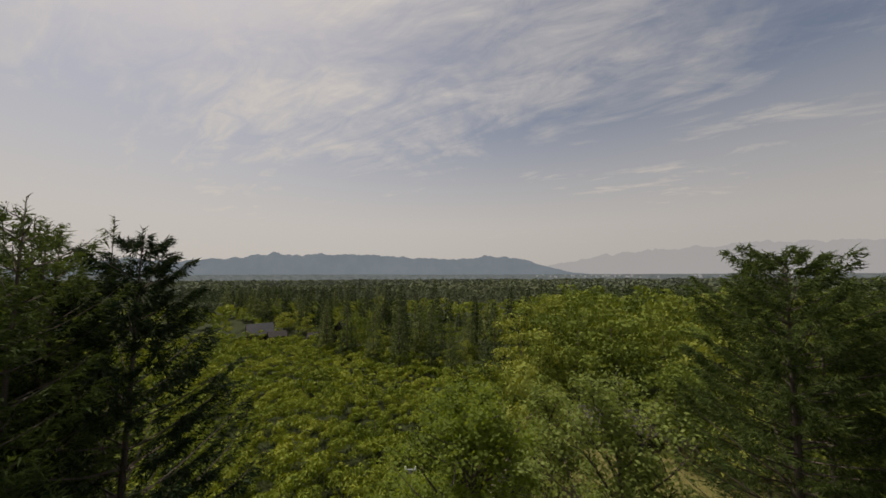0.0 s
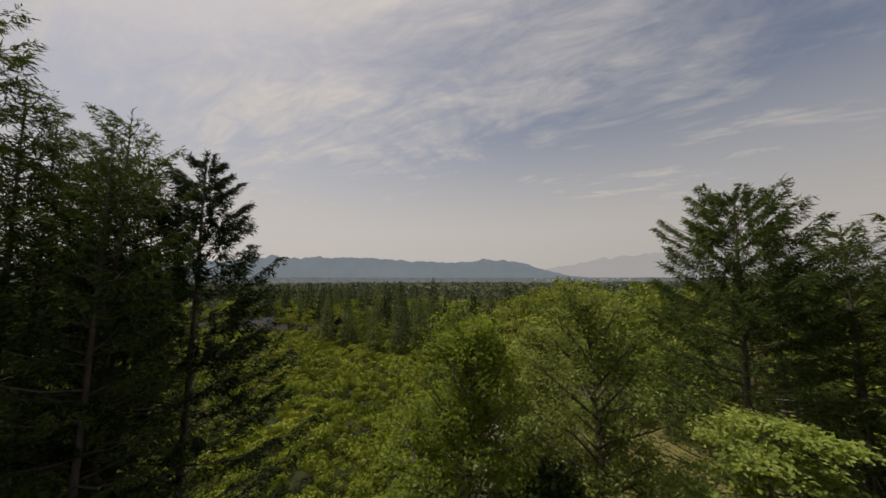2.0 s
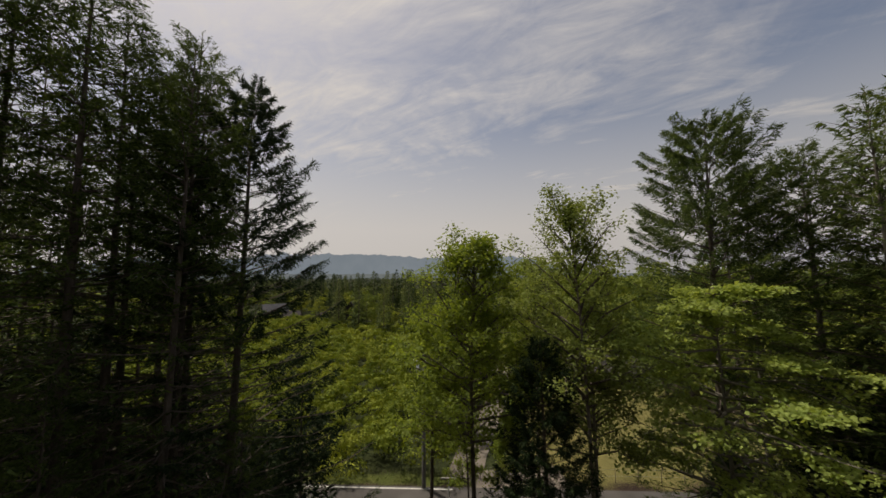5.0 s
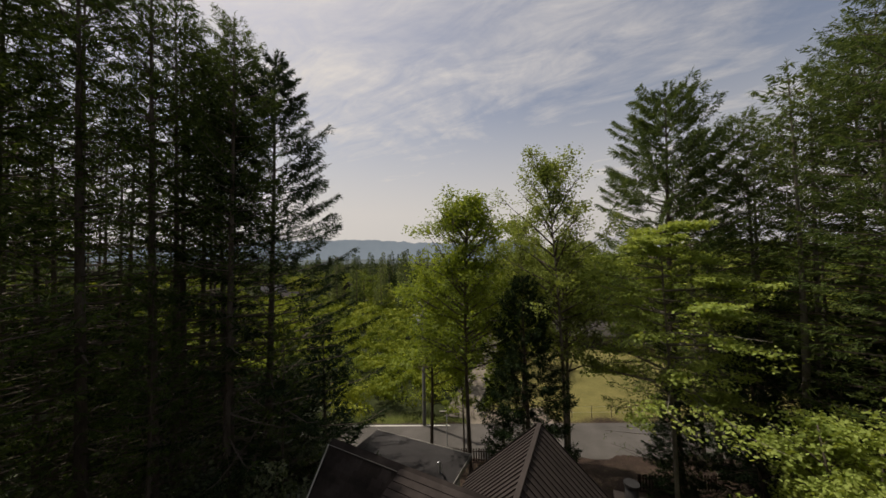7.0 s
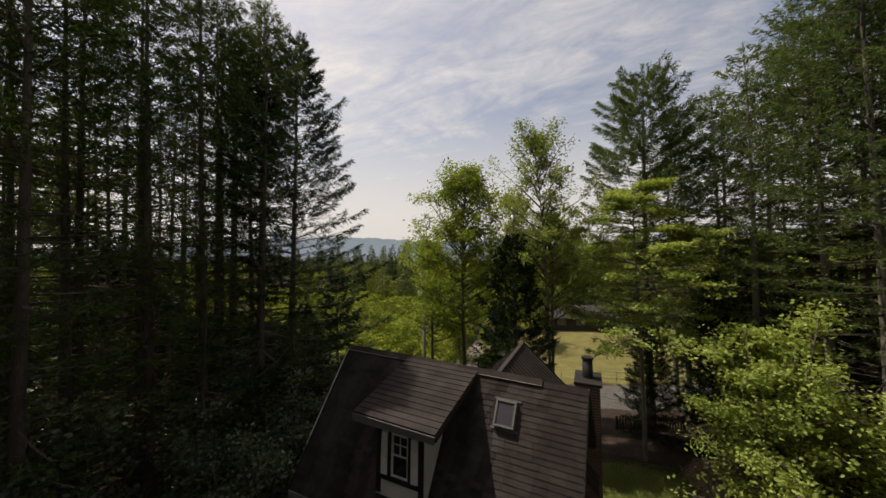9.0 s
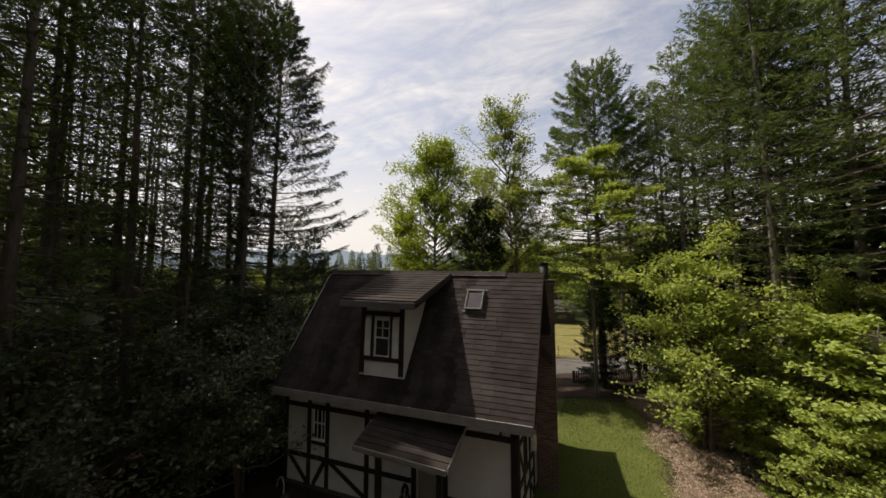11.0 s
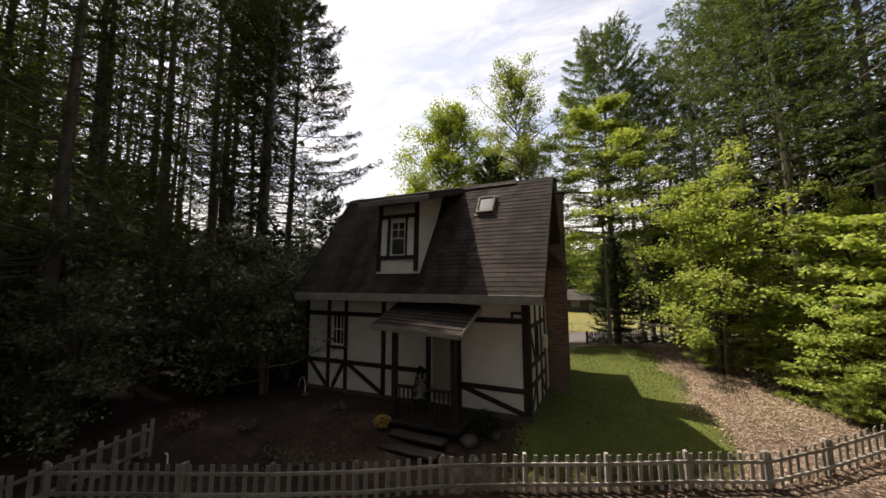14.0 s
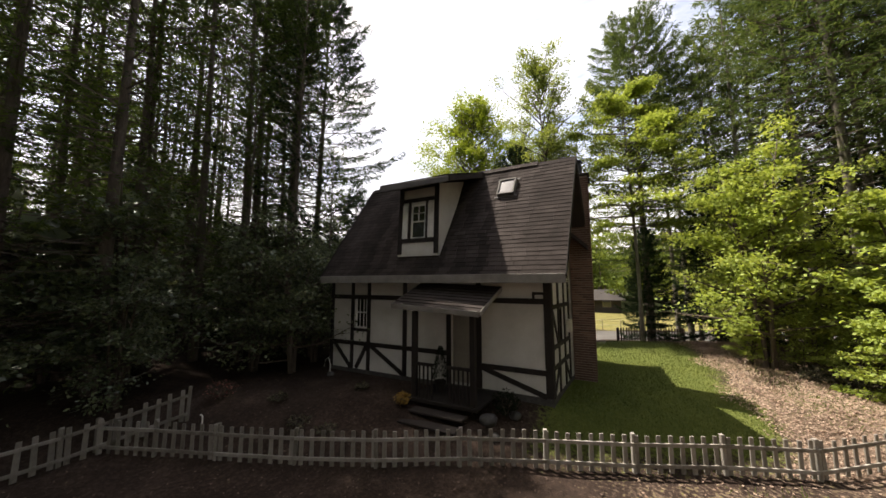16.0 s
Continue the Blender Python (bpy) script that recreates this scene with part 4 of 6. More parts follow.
# ---- trees ----
def conifer_meshes(seed, height, bare, reach, boughs, sprays, mat, bark, droop=0.25, dead=0, card=0.34, radius=0.17, shape=0.8, lean=0.0, low=1.0, slim=0.36, lite=False, fine=0, spread=1.0):
    """Trunk, limbs and needle sprays of a conifer with its foot at the origin."""
    rg = np.random.default_rng(seed)
    ph = rg.uniform(0, 6.28, 2)

    def axis(z):
        f = np.asarray(z) / height
        return np.stack([lean * f + 0.12 * np.sin(3.1 * f + ph[0]), 0.12 * np.sin(2.7 * f + ph[1]), np.asarray(z) + 0 * f], -1)
    zt = np.linspace(-0.4, height, 12)
    vs, fs = [], []
    tube_into(vs, fs, axis(zt), radius * np.clip(1 - zt / height, 0.0, 1) ** 0.9 + 0.006, 10)
    trunk = data_mesh("trunk", vs, fs, bark, True)
    lv, lf, qs = [], [], []
    az = rg.uniform(0, 6.28)
    whorl = 5
    for i in range(boughs):
        w, k = divmod(i, whorl)
        if k == 0:
            az += rg.uniform(0.4, 1.2)
            wf = (w + rg.uniform(0, 0.7)) * whorl / boughs
        f = min(0.995, max(0.0, wf + rg.normal() * 0.006))
        z = height * (bare + (0.988 - bare) * f ** 0.94)
        a = az + 6.2832 * k / whorl + rg.uniform(-0.35, 0.35)
        ln = reach * ((1 - f) ** shape * 0.97 + 0.025) * rg.uniform(0.6, 1.12)
        if f < 0.15:
            ln *= rg.uniform(0.5, 1.0)
        o = np.array([math.cos(a), math.sin(a), 0.0])
        p0 = axis(z)
        s = np.linspace(0, 1, 6)
        # young boughs rise, old ones sag and turn up again at the tip
        zc = ln * ((0.08 + 0.5 * f) * s - droop * 1.7 * s ** 1.4 * (1 - f) + droop * 1.1 * s ** 3.0)
        pts = p0 + o * (ln * s)[:, None] + np.stack([0 * s, 0 * s, zc], -1)
        if lite:
            tube_into(lv, lf, pts[[0, 5]], np.array([0.032, 0.006]) * (0.4 + 0.22 * ln), 3)
        else:
            tube_into(lv, lf, pts[[0, 2, 4, 5]], np.array([0.035, 0.022, 0.012, 0.004]) * (0.4 + 0.22 * ln), 3)
        thin = low + (1 - low) * min(1.0, max(0.0, (z / height - 0.5) / 0.22))
        m = max(5, int(sprays * (0.35 + 0.65 * ln / reach) * thin))
        ss = rg.uniform(0.1 if ln < 1 else 0.2, 1.0, m) ** 0.8
        P = np.stack([np.interp(ss, s, pts[:, k2]) for k2 in range(3)], -1)
        side = np.array([-o[1], o[0], 0.0])
        sg = rg.choice([-1, 1], m)
        # side twigs: a flat spray, widest in the middle of the bough
        wid = spread * np.minimum(0.75, 0.32 * ln + 0.1) * np.clip(1.1 - ss, 0, 1) ** 0.7
        twig = np.round(ss * 9 + 0.5 * sg) * 0.37
        offs = np.abs(np.sin(twig * 40.0 + a)) * 0.35 * wid + rg.uniform(0, 0.65, m) * wid
        P = P + side * (sg * offs)[:, None] + o * (offs * 0.55)[:, None]
        P[:, 2] -= offs * rg.uniform(0.0, 0.3, m)
        hang = rg.uniform(0, 1, m) < 0.25
        vz = np.where(hang, rg.uniform(-1.3, -0.3, m), rg.uniform(-0.35, 0.42, m))
        al = unit(o * rg.uniform(0.5, 1.1, m)[:, None] + side * (sg * rg.uniform(0.1, 1.0, m))[:, None] + np.stack([0 * ss, 0 * ss, vz], -1))
        wd = unit(np.cross(al, rg.normal(size=(m, 3)) * 0.6 + (0, 0, 0.7)))
        L = card * rg.uniform(0.55, 1.25, m) * (0.55 + 0.45 * min(1.0, ln))
        qs.append(sprig(rg, P, al, wd, L, L * rg.uniform(0.6, 1.0, m) * slim, fine))
    for i in range(dead):
        z = height * bare * rg.uniform(0.25, 1.0)
        a = rg.uniform(0, 6.28)
        ln = reach * rg.uniform(0.25, 0.75)
        o = np.array([math.cos(a), math.sin(a), rg.uniform(-0.35, 0.1)])
        p0 = axis(z)
        tube_into(lv, lf, [p0, p0 + o * ln * 0.55, p0 + o * ln + (0, 0, 0.1)], [0.02, 0.013, 0.004], 3)
        if rg.uniform() < 0.55:
            m = 10
            P = p0 + o * (ln * rg.uniform(0.35, 1, m))[:, None] + rg.normal(size=(m, 3)) * 0.14
            al = unit(rg.normal(size=(m, 3)) + o)
            L = card * rg.uniform(0.5, 1.0, m)
            qs.append(sprig(rg, P, al, unit(np.cross(al, rg.normal(size=(m, 3)))), L, L * 0.3, fine))
    # the leader
    m = 46
    P = axis(height - rg.uniform(0, 1.3, m))
    al = unit(np.stack([rg.normal(size=m) * 0.6, rg.normal(size=m) * 0.6, rg.uniform(0.3, 1, m)], -1))
    qs.append(spikes(P, al, unit(np.cross(al, rg.normal(size=(m, 3)))), np.full(m, card * 0.6), np.full(m, card * 0.13)))
    limbs = data_mesh("limbs", lv, lf, BARK)
    crown = quad_mesh("crown", np.concatenate(qs), mat)
    return trunk, limbs, crown


def broadleaf_meshes(seed, height, bare, reach, limbs_n, leaves, mat, bark, leaf=0.15, twigs=None, radius=0.14, flat=0.0, stems=1, lift=0.75, top=1.0, tuft=0.75, tiers=0, airy=0.8):
    """A broad-leaved tree: trunk or stems, limbs in two orders, single leaves in loose tufts round the twigs."""
    rg = np.random.default_rng(seed)
    tv, tf, lv, lf, ends = [], [], [], [], []
    for st in range(stems):
        ba = rg.uniform(0, 6.28)
        sp = 0.0 if stems == 1 else rg.uniform(0.15, 0.5) * reach
        ph = rg.uniform(0, 6.28, 2)
        zz = np.linspace(-0.3, height * (1 if st == 0 else rg.uniform(0.7, 0.95)), 9)
        f = np.clip(zz / height, 0, 1)
        ax = np.stack([sp * f ** 1.3 * math.cos(ba) + 0.25 * np.sin(2.6 * f + ph[0]) * f + (0.1 * math.cos(ba) if stems > 1 else 0),
                       sp * f ** 1.3 * math.sin(ba) + 0.25 * np.sin(2.2 * f + ph[1]) * f + (0.1 * math.sin(ba) if stems > 1 else 0), zz], -1)
        rr = radius / (stems ** 0.45)
        tube_into(tv, tf, ax, rr * np.clip(1 - f * 0.95, 0.05, 1) ** 0.8 + 0.008, 8)
        n = max(3, limbs_n // stems)
        a = rg.uniform(0, 6.28)
        for i in range(n):
            g = bare + (1 - bare) * (i + rg.uniform(0, 1)) / n
            if tiers:
                g = bare + (1 - bare) * (math.floor((g - bare) / (1 - bare) * tiers) + 0.5 + rg.uniform(-0.3, 0.3)) / tiers
            z = g * zz[-1]
            p0 = np.array([np.interp(z, ax[:, 2], ax[:, k]) for k in range(3)])
            a += 2.4 + rg.uniform(-0.6, 0.6)
            h = (g - bare) / (1 - bare)
            ln = reach * (0.5 + 0.5 * math.sin(math.pi * min(1, 0.25 + 0.75 * h)) ** 0.7) * (1 - 0.45 * h * top) * rg.uniform(0.65, 1.1)
            up = (lift * (0.35 + 0.9 * h)) * (1 - flat) + 0.12 * flat
            o = np.array([math.cos(a), math.sin(a), up])
            o = o / np.linalg.norm(o)
            mid = p0 + o * ln * 0.5 + rg.normal(size=3) * 0.06 * ln
            end = p0 + o * ln + np.array([0, 0, -0.1 * ln * flat]) + rg.normal(size=3) * 0.08 * ln
            tube_into(lv, lf, [p0, mid, end], np.array([0.05, 0.03, 0.007]) * (0.35 + 0.25 * ln), 4)
            for k in range(6):
                t = rg.uniform(0.3, 1.0)
                b0 = p0 + (mid - p0) * 2 * t if t < 0.5 else mid + (end - mid) * (2 * t - 1)
                d = rg.normal(size=3)
                d[2] = d[2] * (1 - 0.8 * flat) * 0.6 + 0.3 * (1 - flat)
                d = unit(d + o * 0.7)
                e = b0 + d * ln * rg.uniform(0.2, 0.42)
                tube_into(lv, lf, [b0, e], np.array([0.014, 0.003]) * (0.4 + 0.25 * ln), 3)
                ends.append((b0, e))
    E0, E1 = np.array([e[0] for e in ends]), np.array([e[1] for e in ends])
    # some twigs are full, some almost bare
    share = rg.gamma(airy, size=len(ends))
    pick = rg.choice(len(ends), leaves, p=share / share.sum())
    t = rg.uniform(0.25, 1.1, leaves)[:, None] ** 0.7
    sp = np.array([1, 1, 0.8 - 0.62 * flat]) * (0.14 + 0.05 * reach) * tuft
    P = E0[pick] + (E1 - E0)[pick] * t + np.clip(rg.normal(size=(leaves, 3)), -1.7, 1.7) * sp
    al = unit(rg.normal(size=(leaves, 3)) * np.array([1, 1, 0.45]) + (0, 0, -0.25))
    nrm = unit(rg.normal(size=(leaves, 3)) * (0.75 - 0.35 * flat) + (0, 0, 0.8))
    wd = unit(np.cross(al, nrm))
    L = leaf * rg.uniform(0.65, 1.3, leaves)
    crown = quad_mesh("crown", cards(P, al, wd, L, L * rg.uniform(0.5, 0.8, leaves)), mat)
    return data_mesh("trunk", tv, tf, bark, True), data_mesh("limbs", lv, lf, twigs or bark), crown


def plant(name, meshes, x, y, label, category="tree", rz=0.0, s=1.0, group="", sz=None):
    t = thing(name, label, category, pose(x, y, gz(x, y), 0, 0, rz) @ Matrix.Diagonal((s, s, sz or s, 1)), group)
    for nm, me in zip(("trunk", "branchwork", "crown"), meshes):
        o = put(nm, me, t)
        if nm != "trunk":
            o["kind"] = "stuff"
    return t


rt = random.Random(11)
# larches of the plantation beside the house: near ones full, those behind lighter
LARCH_A = conifer_meshes(1, 21.5, 0.26, 3.2, 122, 118, LARCH, BARK, 0.3, 90, 0.27, 0.17, shape=0.52, low=0.16, slim=0.21, fine=3, spread=0.8)
LARCH_B = conifer_meshes(2, 22.0, 0.30, 3.0, 118, 118, LARCH, BARK, 0.25, 90, 0.27, 0.16, shape=0.52, low=0.16, slim=0.21, fine=3, spread=0.8)
LARCH_C = conifer_meshes(3, 21.0, 0.31, 2.5, 62, 24, LARCH, BARK, 0.3, 60, 0.38, 0.13, shape=0.6, low=0.4, slim=0.26, lite=True)
LARCH_D = conifer_meshes(4, 22.5, 0.34, 2.4, 58, 24, LARCH, BARK, 0.25, 60, 0.38, 0.12, shape=0.6, low=0.4, slim=0.26, lite=True)
LARCH_E = conifer_meshes(9, 21.0, 0.12, 3.0, 60, 20, LARCH, BARK, 0.25, 0, 1.0, 0.16, shape=0.5, lite=True)
EDGE = conifer_meshes(5, 21.0, 0.1, 5.8, 175, 260, SPRUCE, BARK, 0.22, 26, 0.29, 0.19, shape=0.74, low=0.7, slim=0.21, fine=4, spread=0.66)
BIG_LARCH = conifer_meshes(6, 20.5, 0.2, 4.9, 190, 400, RIGHT_NEEDLES, BARK, 0.2, 26, 0.29, 0.24, shape=0.44, slim=0.21, fine=3, spread=1.0, low=0.3)
RIGHT_A = conifer_meshes(7, 21.0, 0.3, 4.2, 135, 160, RIGHT_NEEDLES, BARK_GREY, 0.28, 40, 0.3, 0.19, shape=0.5, low=0.45, slim=0.22, fine=3, spread=0.85)
RIGHT_C = conifer_meshes(10, 20.5, 0.34, 3.2, 92, 76, RIGHT_NEEDLES, BARK_GREY, 0.28, 30, 0.34, 0.18, shape=0.55, low=0.5, slim=0.28, lite=True)
LARCH_F = conifer_meshes(12, 21.0, 0.22, 3.3, 120, 120, LARCH, BARK, 0.3, 70, 0.29, 0.16, shape=0.5, low=0.45, slim=0.22, fine=3, spread=0.8)
SMALL_SPRUCE = conifer_meshes(8, 11.3, 0.05, 3.1, 150, 230, SPRUCE, BARK, 0.45, 6, 0.29, 0.14, shape=0.7, slim=0.28, fine=3)
MID_SPRUCE = conifer_meshes(13, 11.4, 0.06, 2.8, 100, 100, SPRUCE, BARK, 0.45, 6, 0.36, 0.14, shape=0.7, slim=0.3)
DIM_SPRUCE = conifer_meshes(11, 9.5, 0.04, 2.6, 60, 30, SPRUCE, BARK, 0.4, 0, 0.7, 0.12, shape=0.6, slim=0.42, lite=True)

plant("spruce_tree", EDGE, -12.3, 3.7, "tall dark conifer with drooping boughs at the plantation edge")
near_left = [(-13.7, 1.3), (-12.2, -0.3), (-14.8, -1.0), (-12.6, -1.7), (-13.0, 0.6), (-14.4, 3.0), (-11.9, 1.9), (-13.1, 2.6), (-15.6, 2.8), (-10.9, 1.2)]
low_left = [(-13.2, -3.4), (-12.2, -6.2), (-15.0, -6.5), (-11.3, -4.6), (-16.4, -4.4), (-14.6, -2.6), (-13.4, -8.2)]
back_left = [(-16.9, 0.9), (-17.4, -3.6), (-18.2, 4.6)]
for i, (x, y) in enumerate(near_left + low_left + back_left):
    me = (LARCH_A, LARCH_B)[i % 2] if (x, y) in near_left else LARCH_F if (x, y) in low_left else LARCH_C
    plant("larch_tree", me, x, y, "tall larch with bare lower trunk and dead twigs", rz=rt.uniform(0, 360), s=(rt.uniform(0.94, 1.0) + (0.08 if y < 0 else 0.0)) * (0.94 if (x, y) == (-10.9, 1.2) else 1.0), group="larch plantation")
for x, y, s in ((-10.6, 2.9, 0.46), (-10.9, -0.9, 0.55)):
    plant("larch_tree", LARCH_F, x, y, "bushy younger conifer at the plantation edge", rz=x * 40, s=s, group="larch plantation")
for x, y, s in ((-13.2, 5.6, 0.62), (-14.9, 6.8, 0.66), (-12.2, 5.0, 0.52), (-15.4, 5.0, 0.6), (-16.4, 7.4, 0.62), (-11.8, 6.2, 0.84)):
    plant("spruce_tree", MID_SPRUCE, x, y, "dark spruce below the tall conifers at the plantation edge", rz=x * 50, s=s)
placed = near_left + low_left + back_left + [(-12.3, 3.7)]
tries = 0
while len(placed) < 54 and tries < 6000:
    tries += 1
    x, y = rt.uniform(-27, -13), rt.uniform(-19, 11)
    u, v = uv_of(x, y)
    if y > -0.41 * (x + 2.2) or v > 14.5 or v < -14 or any((x - a) ** 2 + (y - b) ** 2 < 2.5 ** 2 for a, b in placed):
        continue
    placed.append((x, y))
    plant("larch_tree", (LARCH_C, LARCH_D)[len(placed) % 2], x, y, "slim larch in the dim plantation", rz=rt.uniform(0, 360), s=rt.uniform(0.9, 1.08), group="larch plantation")

rd = random.Random(41)
for i in range(8):
    x, y = rd.uniform(-46, -25), rd.uniform(-9, 8)
    plant("larch_tree", LARCH_E, x, y, "distant larch deep in the plantation", rz=rd.uniform(0, 360), s=rd.uniform(0.88, 1.02), group="larch plantation")
for i in range(60):
    u, v = -30 + (i % 20) * 1.1 + rd.uniform(-0.5, 0.5), (9.5, 11.6, 13.6)[i // 20] + rd.uniform(-0.9, 0.9)
    x, y = from_uv(u, v)
    if x < -16.2:
        plant("spruce_tree", DIM_SPRUCE, x, y, "young spruce in the shade of the plantation", rz=rd.uniform(0, 360), s=rd.uniform(0.52, 0.76), group="young spruces under the larches")

for i, (x, y) in enumerate([(-18.4, -1.2), (-19.6, 1.4), (-20.8, -3.0), (-22.4, -0.2), (-18.9, -5.2), (-24.0, 2.2), (-21.6, 3.4)]):
    plant("larch_tree", (LARCH_C, LARCH_D)[i % 2], x, y, "slim larch in the dim plantation", rz=i * 77, s=0.92 + 0.015 * (i % 5), group="larch plantation")
for i in range(11):
    x, y = rd.uniform(-36, -23), rd.uniform(-8, 4)
    plant("spruce_tree", DIM_SPRUCE, x, y, "young spruce in the shade of the plantation", rz=i * 61, s=rd.uniform(0.9, 1.3), group="young spruces under the larches")
plant("larch_tree", BIG_LARCH, 3.8, 14.8, "broad tall larch with spreading upper boughs beside the lawn", s=1.03)
right_list = [(7.3, 15.8), (6.4, 18.6), (11.4, 12.6), (9.3, 10.9), (9.5, 8.8), (11.2, 15.8), (12.2, 8.6), (10.8, 4.6), (13.6, 12.0)]
for i, (x, y) in enumerate(right_list):
    plant("larch_tree", RIGHT_A if x < 12.5 and y < 17 else RIGHT_C, x, y, "tall conifer of the wood beside the lawn", rz=rt.uniform(0, 360), s=rt.uniform(0.92, 1.06), group="wood beside the lawn")
for x, y in ((7.6, 12.6), (9.0, 14.2), (8.2, 17.8), (10.6, 10.0), (6.0, 20.4)):
    plant("larch_tree", RIGHT_C, x, y, "slim conifer at the edge of the wood", rz=x * 90 + y, s=0.97, group="wood beside the lawn")
placed_r = list(right_list) + [(3.8, 14.8)]
tries = 0
while len(placed_r) < 46 and tries < 6000:
    tries += 1
    x, y = rt.uniform(11, 34), rt.uniform(-6, 24)
    u, v = uv_of(x, y)
    if v > 14.5 or any((x - a) ** 2 + (y - b) ** 2 < 2.9 ** 2 for a, b in placed_r):
        continue
    placed_r.append((x, y))
    plant("larch_tree", (RIGHT_C, LARCH_C)[len(placed_r) % 3 == 0], x, y, "slim conifer deep in the wood", rz=rt.uniform(0, 360), s=rt.uniform(0.88, 1.05), group="wood beside the lawn")

plant("spruce_tree", SMALL_SPRUCE, -2.9, 9.8, "dense dark young spruce with several stems near the fence")
for i in range(34):
    x, y = rd.uniform(14.5, 27), rd.uniform(-1, 18)
    if uv_of(x, y)[1] < 14:
        plant("spruce_tree", DIM_SPRUCE, x, y, "young spruce in the shade of the wood", rz=rd.uniform(0, 360), s=rd.uniform(0.8, 1.5), group="young spruces in the wood")
plant("spruce_tree", SMALL_SPRUCE, 3.65, 14.1, "young spruce below the tall larch", rz=80, s=0.6)
for x, y, s in ((8.2, 16.4, 0.95), (10.2, 13.6, 0.9), (9.6, 17.6, 1.0), (12.2, 10.6, 0.85), (11.9, 14.6, 1.0), (7.0, 18.9, 0.8)):
    plant("spruce_tree", MID_SPRUCE, x, y, "dense dark spruce filling the wood beside the lawn", rz=x * 110, s=s, group="wood beside the lawn")
for x, y, s in ((6.6, 14.0, 0.8), (8.4, 12.2, 0.7), (11.0, 8.4, 0.6)):
    plant("spruce_tree", MID_SPRUCE, x, y, "dark drooping spruce under the conifers of the wood", rz=x * 70, s=s)

MAPLE = broadleaf_meshes(21, 14.2, 0.42, 3.7, 70, 32000, LEAF_MAPLE, BARK, 0.14, radius=0.13, lift=0.95, top=0.15, tuft=0.72, airy=1.2)
SLIM = broadleaf_meshes(22, 9.2, 0.42, 1.9, 26, 6500, LEAF_MAPLE, BARK, 0.15, radius=0.09, lift=0.9, top=0.4, tuft=0.7)
BIRCH = broadleaf_meshes(23, 16.0, 0.53, 2.8, 84, 29000, LEAF_BIRCH, BARK_BIRCH, 0.12, radius=0.13, stems=2, lift=1.25, top=0.0, tuft=0.66, airy=2.2, twigs=BARK)
BIRCH_LOW = broadleaf_meshes(25, 15.0, 0.45, 2.7, 50, 13000, LEAF_BIRCH, BARK_BIRCH, 0.14, radius=0.12, lift=1.1, top=0.3, tuft=0.65, airy=1.4, twigs=BARK)
TIERED = broadleaf_meshes(24, 13.2, 0.42, 4.0, 52, 25000, LEAF_TIER, BARK_GREY, 0.14, radius=0.09, flat=0.9, lift=0.4, tuft=0.72, tiers=13)
plant("maple_tree", MAPLE, -6.4, 11.4, "slender maple with a light green rounded crown", s=1.04)
plant("maple_tree", SLIM, -9.4, 12.4, "thin dark-stemmed young tree beside the lane fence", s=1.26)
plant("birch_tree", BIRCH, -1.35, 11.3, "tall pale birch with an airy crown")
plant("birch_tree", BIRCH_LOW, -4.4, 16.0, "shorter birch with a soft green crown near the lane")
plant("maple_tree", TIERED, 2.9, 10.9, "slender maple with bright tiered branches over the lawn")
plant("maple_tree", SLIM, -5.2, 14.2, "thin young tree by the lane", rz=140, s=0.8)
plant("maple_tree", SLIM, -8.0, 14.4, "thin young tree by the lane", rz=60, s=0.7)

SHRUB_A = broadleaf_meshes(31, 7.4, 0.12, 2.4, 66, 20000, LEAF_TIER, BARK, 0.115, radius=0.12, flat=0.3, stems=6, lift=1.1, tuft=0.8, airy=1.3)
SHRUB_B = broadleaf_meshes(32, 4.4, 0.1, 2.1, 50, 11000, LEAF_TIER, BARK, 0.115, radius=0.10, flat=0.4, stems=5, lift=1.0, tuft=0.8, airy=1.2)
SHRUB_C = broadleaf_meshes(35, 4.9, 0.1, 2.2, 58, 13000, LEAF_TIER, BARK, 0.135, radius=0.10, flat=0.75, stems=5, lift=0.9, tuft=0.75, airy=1.5)
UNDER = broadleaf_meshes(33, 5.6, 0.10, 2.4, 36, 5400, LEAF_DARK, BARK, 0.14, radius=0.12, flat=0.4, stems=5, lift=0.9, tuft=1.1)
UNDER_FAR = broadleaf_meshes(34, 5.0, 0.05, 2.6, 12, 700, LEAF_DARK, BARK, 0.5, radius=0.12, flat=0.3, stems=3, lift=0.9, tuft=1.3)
for x, y, me, s, rz in ((6.1, 6.4, SHRUB_A, 1.05, 0), (7.6, 4.9, SHRUB_B, 0.36, 75), (7.15, 6.3, SHRUB_B, 0.42, 190), (5.75, 6.9, SHRUB_B, 0.36, 310), (8.0, 2.75, SHRUB_B, 0.36, 150), (7.9, 3.5, SHRUB_C, 0.62, 220), (8.9, 3.6, SHRUB_B, 0.3, 20), (7.3, 3.0, SHRUB_B, 0.2, 280), (8.7, 4.3, SHRUB_C, 1.08, 40), (7.0, 9.2, SHRUB_A, 0.85, 120), (10.2, 2.4, SHRUB_B, 1.15, 200), (10.4, 7.6, SHRUB_A, 0.85, 250), (12.6, 1.6, SHRUB_B, 1.2, 10)):
    plant("shrub", me, x, y, "bright green leafy shrub at the edge of the litter", "shrub", rz, s, "shrubs beside the lawn")
